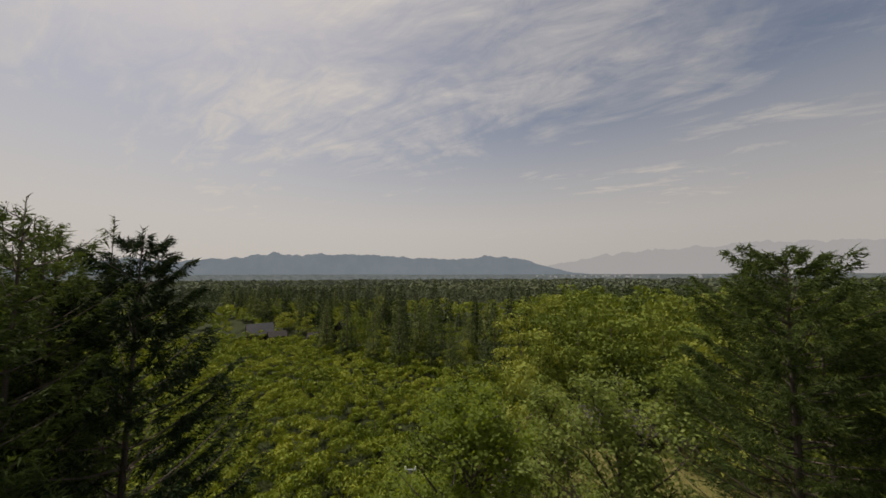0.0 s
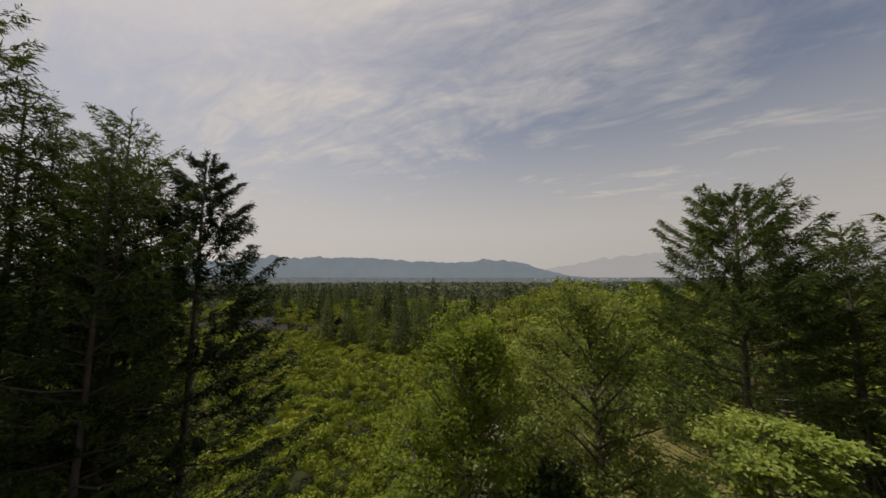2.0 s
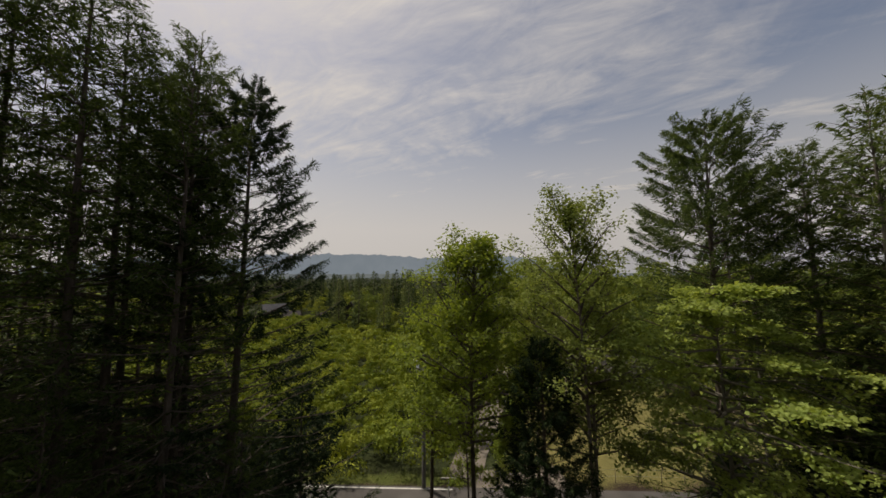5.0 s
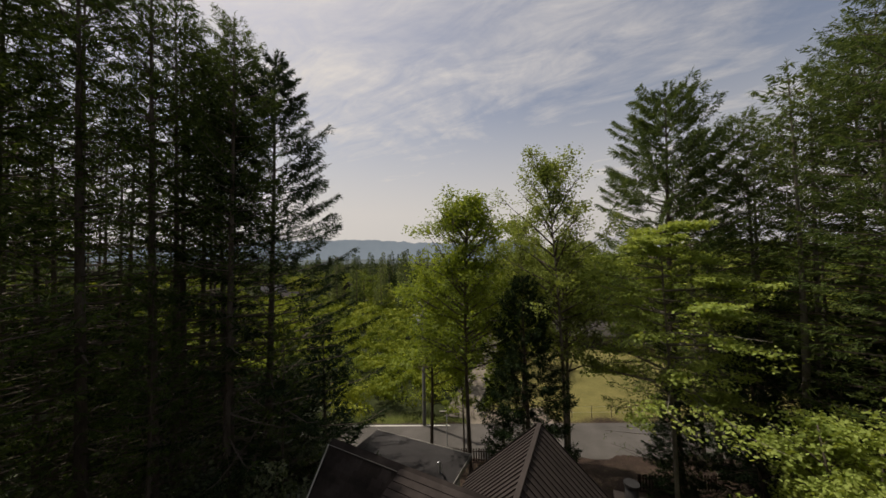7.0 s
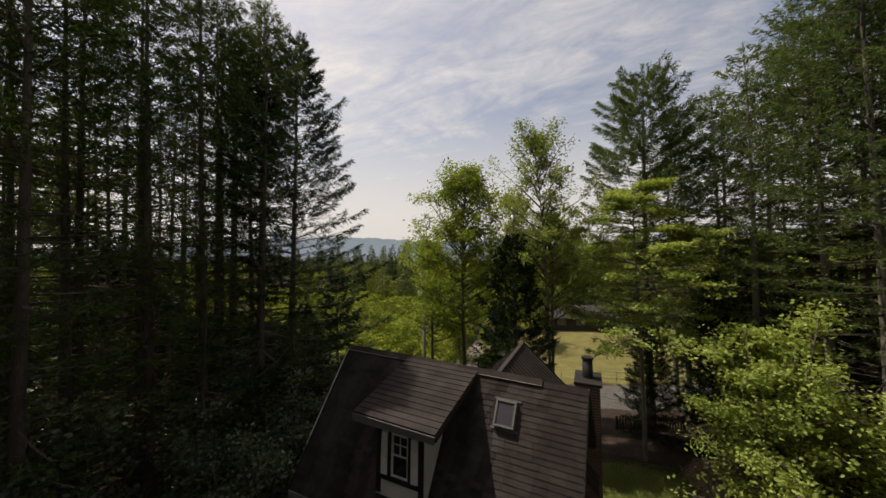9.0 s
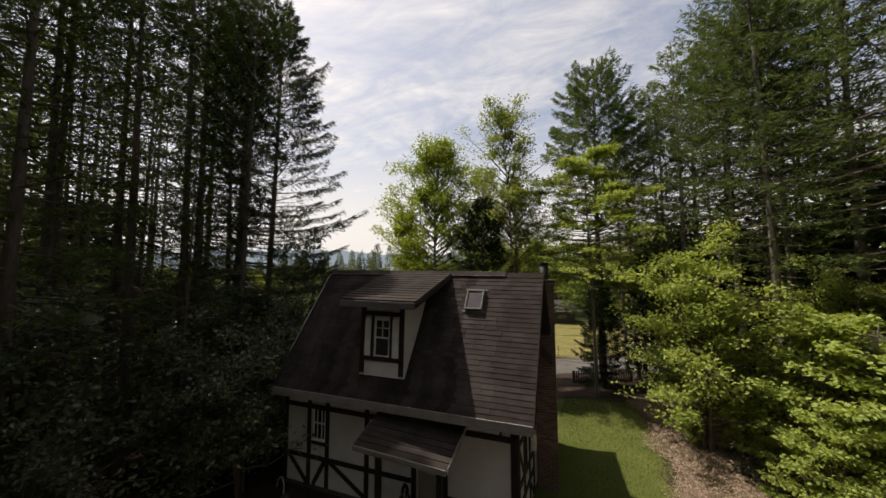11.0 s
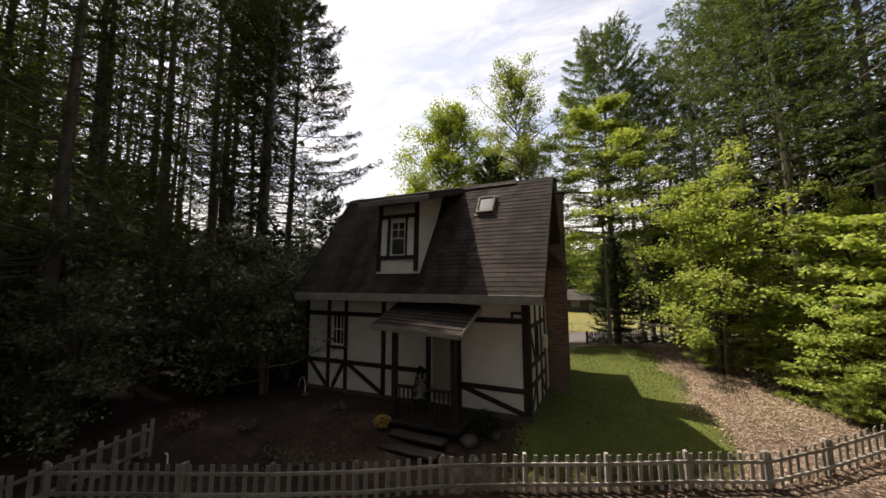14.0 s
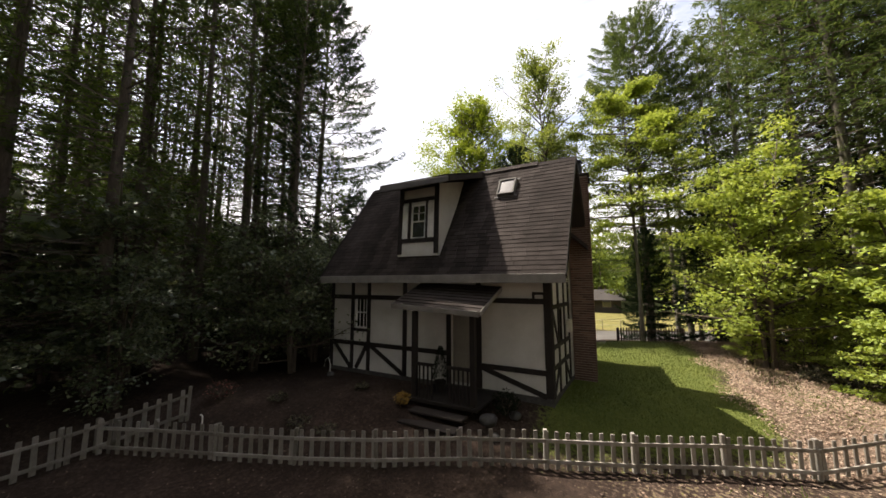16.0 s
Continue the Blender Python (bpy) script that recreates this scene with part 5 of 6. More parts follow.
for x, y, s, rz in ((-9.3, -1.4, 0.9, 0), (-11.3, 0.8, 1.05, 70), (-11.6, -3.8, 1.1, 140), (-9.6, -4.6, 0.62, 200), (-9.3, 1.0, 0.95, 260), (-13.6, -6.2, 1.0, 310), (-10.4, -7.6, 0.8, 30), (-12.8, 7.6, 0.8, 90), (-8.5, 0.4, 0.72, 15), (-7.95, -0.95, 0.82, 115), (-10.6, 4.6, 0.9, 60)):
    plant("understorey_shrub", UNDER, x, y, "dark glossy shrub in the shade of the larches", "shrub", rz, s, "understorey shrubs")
ru = random.Random(21)
for i in range(30):
    x, y = ru.uniform(-36, -12.5), ru.uniform(-14, 11)
    if y > -0.5 * (x + 1.0) or uv_of(x, y)[1] > 15:
        continue
    plant("understorey_shrub", UNDER_FAR, x, y, "dim shrub under the larches", "shrub", ru.uniform(0, 360), ru.uniform(0.7, 1.15), "understorey shrubs")
for i in range(12):
    x, y = ru.uniform(9.5, 26), ru.uniform(2, 17)
    if uv_of(x, y)[1] > 14:
        continue
    plant("understorey_shrub", UNDER_FAR, x, y, "dim shrub under the conifers", "shrub", ru.uniform(0, 360), ru.uniform(0.5, 0.9), "understorey shrubs")
# unseen trees behind the fence, added to keep sky light off the garden
rb = random.Random(31)
for x, y in ((-5.5, -12.0), (-8.8, -10.6), (-11.6, -9.4), (-3.2, -14.0), (-7.4, -14.2), (-11.0, -12.6)):
    plant("larch_tree", LARCH_F, x, y, "unseen conifer behind the garden, added to block sky light", rz=rb.uniform(0, 360), s=rb.uniform(0.95, 1.05), group="wood behind the garden")
for row, v in enumerate((-12.2, -15.2)):
    for k in range(24):
        u = -32 + k * 2.7 + rb.uniform(-0.6, 0.6) + row * 1.2
        x, y = from_uv(u, v + rb.uniform(-0.7, 0.7))
        plant("larch_tree", LARCH_E, x, y, "unseen conifer behind the garden, added to block sky light", rz=rb.uniform(0, 360), s=rb.uniform(0.88, 1.08), group="wood behind the garden")


def tuft_cards(rg, centre, radii, n, size):
    """Leaf cards over the shell of an uneven crown."""
    d = unit(rg.normal(size=(n, 3)))
    d[:, 2] = np.abs(d[:, 2]) * 1.1 - 0.25
    ph = rg.uniform(0, 6.28, 3)
    lump = 1 + 0.22 * np.sin(4 * d[:, 0] + ph[0]) * np.sin(4 * d[:, 1] + ph[1]) + 0.14 * np.sin(7 * d[:, 2] + ph[2])
    r = rg.uniform(0.72, 1.05, n) * lump
    P = np.asarray(centre) + d * np.asarray(radii) * r[:, None]
    al = unit(rg.normal(size=(n, 3)) + np.array([0, 0, 0.1]))
    nrm = unit(d + 0.35 * rg.normal(size=(n, 3)))
    wd = unit(np.cross(al, nrm))
    al = unit(np.cross(nrm, wd))
    L = size * rg.uniform(0.6, 1.4, n)
    return spikes(P - al * (L / 2)[:, None], al, wd, L, L * rg.uniform(0.6, 1.0, n))


def bushy_crown(rg, centre, r, h, clumps, per, size, low=0.62, wide=(0.3, 0.55)):
    """A crown of many small domed clumps at uneven heights, with dark hollows between."""
    out = []
    for k in range(clumps):
        a, q = rg.uniform(0, 6.28), r * math.sqrt(rg.uniform(0, 1))
        up = h * (1 - 0.6 * (q / r) ** 2) * rg.uniform(low, 1.0)
        w = r * rg.uniform(*wide)
        c = (centre[0] + math.cos(a) * q, centre[1] + math.sin(a) * q, centre[2] + up - w * 0.5)
        out.append(tuft_cards(rg, c, (w, w, w * 0.62), per, size))
    return np.concatenate(out)


def far_broadleaf(seed, n, size, h=11.0, r=3.6):
    rg = np.random.default_rng(seed)
    vs, fs = [], []
    tube_into(vs, fs, [(0, 0, -0.6), (0.1, 0, h * 0.3), (0, 0.1, h * 0.6)], [0.2, 0.14, 0.04], 6)
    q = bushy_crown(rg, (0, 0, h * 0.15), r, h * 0.85, 24, n // 24, size, 0.3)
    return data_mesh("trunk", vs, fs, BARK, True), quad_mesh("crown", q, FAR_GREEN)


def far_conifer(seed, n, size, h=16.0, r=2.1, bare=0.2):
    rg = np.random.default_rng(seed)
    f = rg.uniform(0, 1, n) ** 1.35
    z = h * (bare + (1 - bare) * f)
    a = rg.uniform(0, 6.28, n)
    tier = 0.82 + 0.18 * np.sin(z * 4.0 + np.sin(3 * a) * 1.2)
    q = r * ((1 - f) ** 0.6 + 0.02) * rg.uniform(0.45, 1.0, n) * tier * (0.8 + 0.2 * np.sin(5 * a + z * 1.7))
    P = np.stack([np.cos(a) * q, np.sin(a) * q, z], -1)
    al = unit(np.stack([np.cos(a), np.sin(a), rg.uniform(-0.7, 0.3, n)], -1) + 0.35 * rg.normal(size=(n, 3)))
    wd = unit(np.cross(al, np.array([0, 0, 0.5]) + 0.75 * rg.normal(size=(n, 3))))
    L = size * rg.uniform(0.6, 1.3, n) * (0.45 + 0.55 * (1 - f))
    vs, fs = [], []
    tube_into(vs, fs, [(0, 0, -0.6), (0, 0, h * 0.5), (0, 0, h)], [0.2, 0.12, 0.02], 6)
    return data_mesh("trunk", vs, fs, BARK, True), quad_mesh("crown", spikes(P, al, wd, L, L * 0.62), FAR_CONIFER)


FB = [far_broadleaf(40 + i, 2000, 0.36, 10.5 + i, 3.5 + 0.3 * i) for i in range(3)]
FB_FAR = [far_broadleaf(45 + i, 860, 0.55, 10.5 + i, 3.8 + 0.3 * i) for i in range(2)]
FC = [far_conifer(50 + i, 2600, 0.48, 15.0 + 1.6 * i, 3.4 + 0.3 * i, 0.1) for i in range(3)]
FC_FAR = [far_conifer(56 + i, 620, 1.05, 15.5 + 1.6 * i, 2.8 + 0.3 * i) for i in range(2)]


def plant_far(name, meshes, x, y, s, rz, label, group):
    t = thing(name, label, "tree", pose(x, y, gz(x, y), 0, 0, rz) @ Matrix.Diagonal((s, s, s, 1)), group)
    for nm, me in zip(("trunk", "crown"), meshes):
        o = put(nm, me, t)
        if nm != "trunk":
            o["kind"] = "stuff"


def scatter(count, box4, gap, ok, seed):
    r = random.Random(seed)
    out, k = [], 0
    cell = {}
    while len(out) < count and k < count * 60:
        k += 1
        x, y = r.uniform(box4[0], box4[1]), r.uniform(box4[2], box4[3])
        if not ok(x, y):
            continue
        c = (int(x // gap), int(y // gap))
        if any((x - a) ** 2 + (y - b) ** 2 < gap * gap for i in (-1, 0, 1) for j in (-1, 0, 1) for a, b in cell.get((c[0] + i, c[1] + j), ())):
            continue
        cell.setdefault(c, []).append((x, y))
        out.append((x, y, r.uniform(0.74, 1.22), r.uniform(0, 360)))
    return out


def in_track(x, y):
    return abs(x - np.interp(y, [19, 27, 34, 40.5, 50.5, 57], [-10.3, -11.6, -12.4, -13.7, -16.4, -18])) < 2.2 and y < 58


def conifer_stand(x, y):
    return -78 < x < -17 and 62 < y < 118 and y > 60 + 0.16 * abs(x + 25)


for i, (x, y, s, rz) in enumerate(scatter(80, (-80, -14, 60, 118), 6.0, conifer_stand, 1)):
    # the tallest stand at the track, lower ones to the west
    s = (0.55 + 0.62 * ((i * 37) % 100) / 100) * (1.0 + 0.2 * max(0.0, 1 - math.hypot(x + 26, y - 70) / 18)) * (1.0 if i % 7 else 0.7)
    if i % 3 == 2 and y < 96:
        plant_far("broadleaf_tree", FB[i % 3], x, y, s * 1.0, rz, "broad-leaved tree at the edge of the conifer stand", "conifer stand")
        continue
    plant_far("conifer_tree", FC[i % 3] if y < 84 else FC_FAR[i % 2], x, y, s, rz, "dark conifer in the stand behind the clearing", "conifer stand")


# lower broad-leaved trees along the edge of the clearing
re = random.Random(17)
for i in range(22):
    x = -88 + i * 3.0 + re.uniform(-1.2, 1.2)
    y = 67.5 + 0.13 * abs(x) + re.uniform(-2.0, 2.5)
    if all(math.hypot(x - a, y - b) > 7 for a, b in ((-105, 72), (-99, 74), (-86, 80), (-80, 84))) and i % 4 != 1:
        plant_far("broadleaf_tree", FB[i % 3], x, y, re.uniform(0.5, 0.8), i * 61, "low broad-leaved tree along the edge of the clearing", "conifer stand")


# the belt of conifers goes on behind the houses
def west_stand(x, y):
    return y > 74 + 0.32 * (-78 - x) and y < 118 + 0.32 * (-78 - x) and all(math.hypot(x - a, y - b) > 7 for a, b in ((-105, 72), (-99, 74), (-86, 80), (-80, 84)))


for i, (x, y, s, rz) in enumerate(scatter(120, (-200, -76, 70, 170), 5.4, west_stand, 8)):
    if i % 5 in (0, 2):
        plant_far("broadleaf_tree", FB_FAR[i % 2], x, y, s * 0.9, rz, "broad-leaved tree among the far conifers", "conifer stand")
    else:
        plant_far("conifer_tree", FC_FAR[i % 2], x, y, 0.45 + 0.55 * s, rz, "dark conifer in the belt behind the houses", "conifer stand")


def right_wood(x, y):
    u, v = uv_of(x, y)
    if v < 23 or in_track(x, y):
        return False
    if -9.5 < x < 18 and y < 53:
        return -9.5 < x < -5.0 and 30 < y and x + 5 < (y - 30) * -0.02
    return x > -16 + 0.0 * y


for i, (x, y, s, rz) in enumerate(scatter(185, (-16, 95, 24, 150), 5.5, right_wood, 2)):
    s *= 1.0 + 0.5 * min(1.0, max(0.0, (y - 40) / 30))
    plant_far("broadleaf_tree", FB[i % 3] if y < 85 else FB_FAR[i % 2], x, y, s, rz, "full green broad-leaved tree in the valley wood", "valley wood")


for i, (x, y, s) in enumerate(((-8.4, 44.5, 0.8), (6.2, 45.5, 1.0), (9.0, 46.5, 1.05), (12.5, 42.0, 1.1), (6.5, 50.0, 1.0), (15.0, 46.0, 1.0), (15.5, 37.0, 0.9))):
    plant_far("broadleaf_tree", FB[i % 3], x, y, s, i * 77, "full green broad-leaved tree at the end of the yard", "valley wood")


def stuff(name, quads, mat, label, category):
    return tagged(put(name, quad_mesh(name, np.concatenate(quads), mat)), label, category, kind="stuff")


def make_clearing():
    """Regrown bushes over the clearing beyond the lane."""
    rg = np.random.default_rng(61)
    qs = []

    def ok(x, y):
        u, v = uv_of(x, y)
        return v > 22.2 and not in_track(x, y) and x < -11.5 - 0.1 * max(0, y - 25) and y < 66 + 0.12 * abs(x) and v < 108 and x > -125 and all(math.hypot(x - a, y - b) > 4.6 for a, b in ((-105, 72), (-99, 74), (-86, 80), (-80, 84)))
    for x, y, s, rz in scatter(1400, (-125, -10, 0, 82), 2.15, ok, 3):
        far = math.hypot(x + 2, y)
        near = far < 34
        h = 2.0 + 1.7 * rg.uniform()
        r = s * rg.uniform(1.25, 1.6)
        if rg.uniform() < 0.12:
            h, r = rg.uniform(3.4, 5.4), rg.uniform(1.5, 2.2)
        k, per, size = (7, 190, 0.17) if near else (6, 95, 0.25) if far < 62 else (4, 55, 0.4)
        z = gz(x, y)
        qs.append(bushy_crown(rg, (x, y, z + h * 0.15), r, h * 0.85, k, per, size, 0.5, (0.42, 0.75)))
    stuff("clearing_bushes", qs, LEAF_BUSH, "dense yellow-green bushes filling the clearing", "bushes")


make_clearing()


def make_far_woods():
    rg = np.random.default_rng(62)
    green, dark, dim = [], [], []

    def ok(x, y):
        az = math.degrees(math.atan2(-x, y))
        u, v = uv_of(x, y)
        if v < 23 or az < -40 or az > 85 or conifer_stand(x, y) or in_track(x, y):
            return False
        if -96 < x < -11 and v < 88 and y < 66 + 0.1 * abs(x):
            return False
        if -122 < x < -68 and 52 < y < 88:
            return False
        return not (-16 < x < 95 and y < 150)
    for x, y, s, rz in scatter(1500, (-330, 240, 10, 380), 6.2, ok, 5):
        z = gz(x, y)
        kind = math.sin(x * 0.021 + 1.0) + math.sin(y * 0.03 - x * 0.012) + rg.normal() * 0.35
        if kind > 0.7:
            h, r = rg.uniform(13, 17) * s, rg.uniform(1.8, 2.6)
            f = rg.uniform(0, 1, 70) ** 1.3
            a = rg.uniform(0, 6.28, 70)
            q = r * ((1 - f) + 0.04) * rg.uniform(0.6, 1.05, 70)
            P = np.stack([x + np.cos(a) * q, y + np.sin(a) * q, z + h * (0.15 + 0.85 * f)], -1)
            al = unit(np.stack([np.cos(a), np.sin(a), rg.uniform(-0.8, 0.3, 70)], -1))
            wd = unit(np.cross(al, np.array([0, 0, 0.5]) + 0.75 * rg.normal(size=(70, 3))))
            L = rg.uniform(1.0, 2.0, 70)
            dark.append(spikes(P, al, wd, L, L * 0.5))
        else:
            h = rg.uniform(8, 11.5) * s
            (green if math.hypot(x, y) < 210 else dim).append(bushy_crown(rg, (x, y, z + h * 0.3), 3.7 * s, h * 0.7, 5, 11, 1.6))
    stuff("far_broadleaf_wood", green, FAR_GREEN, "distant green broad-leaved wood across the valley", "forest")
    stuff("valley_wood_edge", dim, VALLEY, "green woods across the valley floor, haze tinted into their colour", "forest")
    stuff("far_conifer_wood", dark, FAR_CONIFER, "distant dark conifers across the valley", "forest")
    # the farthest woods, crown by crown, in haze-tinted colours
    g2, d2 = [], []
    for i in range(3600):
        d = 380 * math.exp(rg.uniform(0, 1) * math.log(7.5))
        az = math.radians(rg.uniform(-34, 84))
        x, y = -math.sin(az) * d, math.cos(az) * d
        k = d / 380
        z = gz(x, y)
        h = rg.uniform(9, 15) * (1 + 0.12 * k)
        q = tuft_cards(rg, (x, y, z + h * 0.5), (4.5 * k ** 0.8, 4.5 * k ** 0.8, h * 0.5), 16, 4.2 * k ** 0.6)
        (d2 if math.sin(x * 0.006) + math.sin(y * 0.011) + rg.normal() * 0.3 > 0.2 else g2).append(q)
    stuff("valley_forest", g2, VALLEY, "forest reaching to the foot of the hills, haze tinted into its green", "forest")
    stuff("valley_conifers", d2, VALLEY_DARK, "dark conifers on the valley floor, haze tinted into their colour", "forest")


make_far_woods()


def make_hills():
    """The long blue ridge and a fainter one, at the end of the valley."""
    def ridge(name, dist, az0, az1, prof, mat, label):
        n = 260
        az = np.linspace(az0, az1, n)
        base = np.interp(az, [p[0] for p in prof], [p[1] for p in prof])
        rough = np.array([noise.fractal(Vector((a * 0.7, 3.3, 0)), 0.8, 2.0, 6) for a in az])
        h = np.maximum(2, (base + rough * base * 0.11) * dist / 4400)
        vs, fs = [], []
        for k, (fr, dd) in enumerate(((-0.2, -260), (0.12, -200), (0.5, -110), (0.84, -40), (1.0, 0), (0.6, 160))):
            for a, hh in zip(az, h):
                w = 40 * math.sin(a * 3.1 + k) if 0 < k < 4 else 0
                r = dist + dd * dist / 4400 + w
                vs.append((-math.sin(math.radians(a)) * r, math.cos(math.radians(a)) * r, hh * fr + (-40 if k == 0 else 0)))
        for k in range(5):
            for i in range(n - 1):
                fs.append((k * n + i, k * n + i + 1, (k + 1) * n + i + 1, (k + 1) * n + i))
        tagged(put(name, data_mesh(name, vs, fs, mat, True)), label, "hills", kind="structure")
    # haze is painted here as plain glow, paler with distance
    m1 = haze_glow_mat("haze_glow_hills", (0.235, 0.285, 0.33), (0.262, 0.312, 0.357), 0.004, 1.0)
    m2 = haze_glow_mat("haze_glow_far_hills", (0.51, 0.516, 0.53), (0.52, 0.526, 0.54), 0.002, 1.0)
    m3 = haze_glow_mat("haze_glow_plain", (0.15, 0.18, 0.18), (0.24, 0.27, 0.275), 0.02, 1.0)
    prof = [(-4, 10), (0, 22), (3, 45), (5.5, 95), (8, 150), (10, 205), (12.5, 245), (15, 270), (17.5, 270), (20, 235), (24, 240), (30, 262), (36, 282),
            (42, 300), (46, 310), (49, 290), (52, 305), (55, 288), (58, 240), (62, 210), (66, 170), (70, 200), (75, 150), (80, 90)]
    ridge("backdrop_hills", 4400, -4, 80, prof, m1, "long mountain ridge beyond the valley, blue haze painted as glow")
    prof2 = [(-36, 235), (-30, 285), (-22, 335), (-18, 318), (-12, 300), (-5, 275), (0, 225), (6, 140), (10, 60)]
    ridge("backdrop_far_hills", 4700, -36, 10, prof2, m2, "very faint far mountain, haze painted into its glow")
    ridge("backdrop_plain", 3000, -36, 84, [(-36, 24), (0, 26), (20, 30), (50, 44), (84, 40)], m3, "valley floor with distant woods, haze painted into its glow")
    rg = random.Random(5)
    for i in range(55):
        a, d = rg.uniform(-26, 9), rg.uniform(2750, 2960)
        w, h = rg.uniform(5, 18), rg.uniform(4, 9)
        x, y = -math.sin(math.radians(a)) * d, math.cos(math.radians(a)) * d
        z = 8 + (d - 2750) * 0.03 + rg.uniform(-12, 4)
        bm = bmesh.new()
        add_box(bm, (x - w / 2, y - 4, z - 12), (x + w / 2, y + 4, z + h * 0.4), 0.3)
        me = bpy.data.meshes.new("town_block"); bm.to_mesh(me); bm.free(); me.materials.append(TOWN)
        tagged(put("town_block", me), "tiny building of the distant town, haze painted as pale glow", "building", group="distant town")


make_hills()


def make_far_house(x, y, rz, w, d, h, rise, roof, label):
    t = thing("far_house", label, "house", pose(x, y, gz(x, y), 0, 0, rz))
    box("wall", (-w / 2, -d / 2, -0.5), (w / 2, d / 2, h), HOUSE_WALL, t, 0.02)
    for s in (1, -1):
        bm = bmesh.new()
        prism(bm, [(0, h + rise), (s * (d / 2 + 0.7), h - 0.25), (s * (d / 2 + 0.7), h - 0.4), (0, h + rise - 0.18)], "x", -w / 2 - 0.6, w / 2 + 0.6)
        part("roof", bm, roof, t)
    bm = bmesh.new()
    prism(bm, [(-d / 2, h), (d / 2, h), (0, h + rise - 0.1)], "x", -w / 2, w / 2)
    part("gable", bm, HOUSE_WALL, t)
    for i in range(max(1, int(w / 3))):
        xx = -w / 2 + 1.2 + i * 2.8
        wn = box("window", (xx, -d / 2 - 0.04, 0.9), (xx + 1.3, -d / 2, 2.1), TRIM, t, 0.01)
        box("pane", (xx + 0.08, -d / 2 - 0.05, 0.98), (xx + 1.22, -d / 2 - 0.03, 2.02), GLASS, wn, 0)
    return t


make_far_house(-1.6, 49.5, 14, 9.5, 6.5, 2.3, 1.3, PALE_ROOF, "dark low house with a dull sheet roof behind the yard")
make_far_house(-105, 72, 62, 7, 6, 3.0, 3.0, GREY_ROOF, "grey-roofed house among trees beyond the clearing")
make_far_house(-99, 74, 62, 4.5, 4, 2.4, 1.2, PALE_ROOF, "dark-roofed outbuilding beyond the clearing")
make_far_house(-86, 80, 40, 6, 4, 2.2, 1.0, PALE_ROOF, "low dark-roofed shed at the edge of the clearing")
make_far_house(-80, 84, 120, 6, 4.5, 3.6, 3.2, PALE_ROOF, "steep-roofed dark cottage at the edge of the clearing")


# ---- fences ----
def picket_fence(name, line, height, mat, label, spacing=0.115, w=0.07, post_gap=1.8, pointed=False):
    f = thing(name, label, "fence")
    rnd = random.Random(len(line) + int(abs(line[0][0]) * 10))
    pk = bmesh.new()
    add_box(pk, (-w / 2, -0.011, -0.02), (w / 2, 0.011, height - 0.03), 0.004)
    if pointed:
        for v in pk.verts:
            if v.co.z > height - 0.06 and abs(v.co.x) > w * 0.3:
                v.co.z -= 0.022
                v.co.x *= 0.86
    pme = bpy.data.meshes.new("picket"); pk.to_mesh(pme); pk.free(); pme.materials.append(mat)
    po = bmesh.new()
    add_box(po, (-0.034, -0.034, -0.35), (0.034, 0.034, height + 0.025), 0.008)
    prme = bpy.data.meshes.new("post"); po.to_mesh(prme); po.free(); prme.materials.append(mat)
    for (xa, ya), (xb, yb) in zip(line, line[1:]):
        L = math.hypot(xb - xa, yb - ya)
        a = math.atan2(yb - ya, xb - xa)
        n = max(1, round(L / post_gap))
        for i in range(n + 1):
            q = i / n
            x, y = xa + (xb - xa) * q, ya + (yb - ya) * q
            o = put("post", prme, f); o.matrix_basis = pose(x, y, gz(x, y), rnd.uniform(-2, 2), rnd.uniform(-2, 2), math.degrees(a))
            if i < n:
                x2, y2 = xa + (xb - xa) * (i + 1) / n, ya + (yb - ya) * (i + 1) / n
                nx, ny = math.sin(a) * 0.052, -math.cos(a) * 0.052
                for zz in (0.16, height - 0.16):
                    beam("rail", (x + nx, y + ny, gz(x, y) + zz), (x2 + nx, y2 + ny, gz(x2, y2) + zz), 0.065, 0.028, mat, f, up=(-math.sin(a), math.cos(a), 0), bevel=0.004)
        m = int(L / spacing)
        for i in range(m):
            q = (i + 0.5) / m
            x, y = xa + (xb - xa) * q + math.sin(a) * 0.0, ya + (yb - ya) * q
            x, y = x + math.sin(a) * 0.012, y - math.cos(a) * 0.012
            o = put("picket", pme, f)
            o.matrix_basis = pose(x, y, gz(x, y) + 0.05 + rnd.uniform(-0.012, 0.012), rnd.uniform(-1.5, 1.5), rnd.uniform(-1.5, 1.5), math.degrees(a) + rnd.uniform(-3, 3))
    return f


picket_fence("picket_fence", [from_uv(-9.6, -1.55), from_uv(-7.0, -1.66), from_uv(4.08, -1.7)], 0.68, FENCE, "low weathered white picket fence behind the house", 0.2, 0.085, 1.7, True)
picket_fence("picket_fence", [from_uv(4.08, -1.7), (5.75, 0.95), (7.4, 2.0), (8.7, 2.9), (10.4, 4.0)], 0.68, FENCE, "low weathered white picket fence along the litter", 0.2, 0.085, 1.7, True)
picket_fence("picket_fence", [(-8.6, -9.2), (-8.25, -5.75), (-7.46, -4.05)], 0.72, FENCE, "leaning grey picket fence in deep shade", 0.2, 0.085, 1.7, True)
picket_fence("garden_fence", [(-12.4, 12.2), (-3.0, 15.9)], 0.85, BROWN_FENCE, "dark brown wooden fence along the lane", 0.16, 0.09)
picket_fence("garden_fence", [(1.9, 14.7), (5.6, 16.3)], 0.8, BROWN_FENCE, "dark brown wooden fence beside the lawn", 0.16, 0.09)


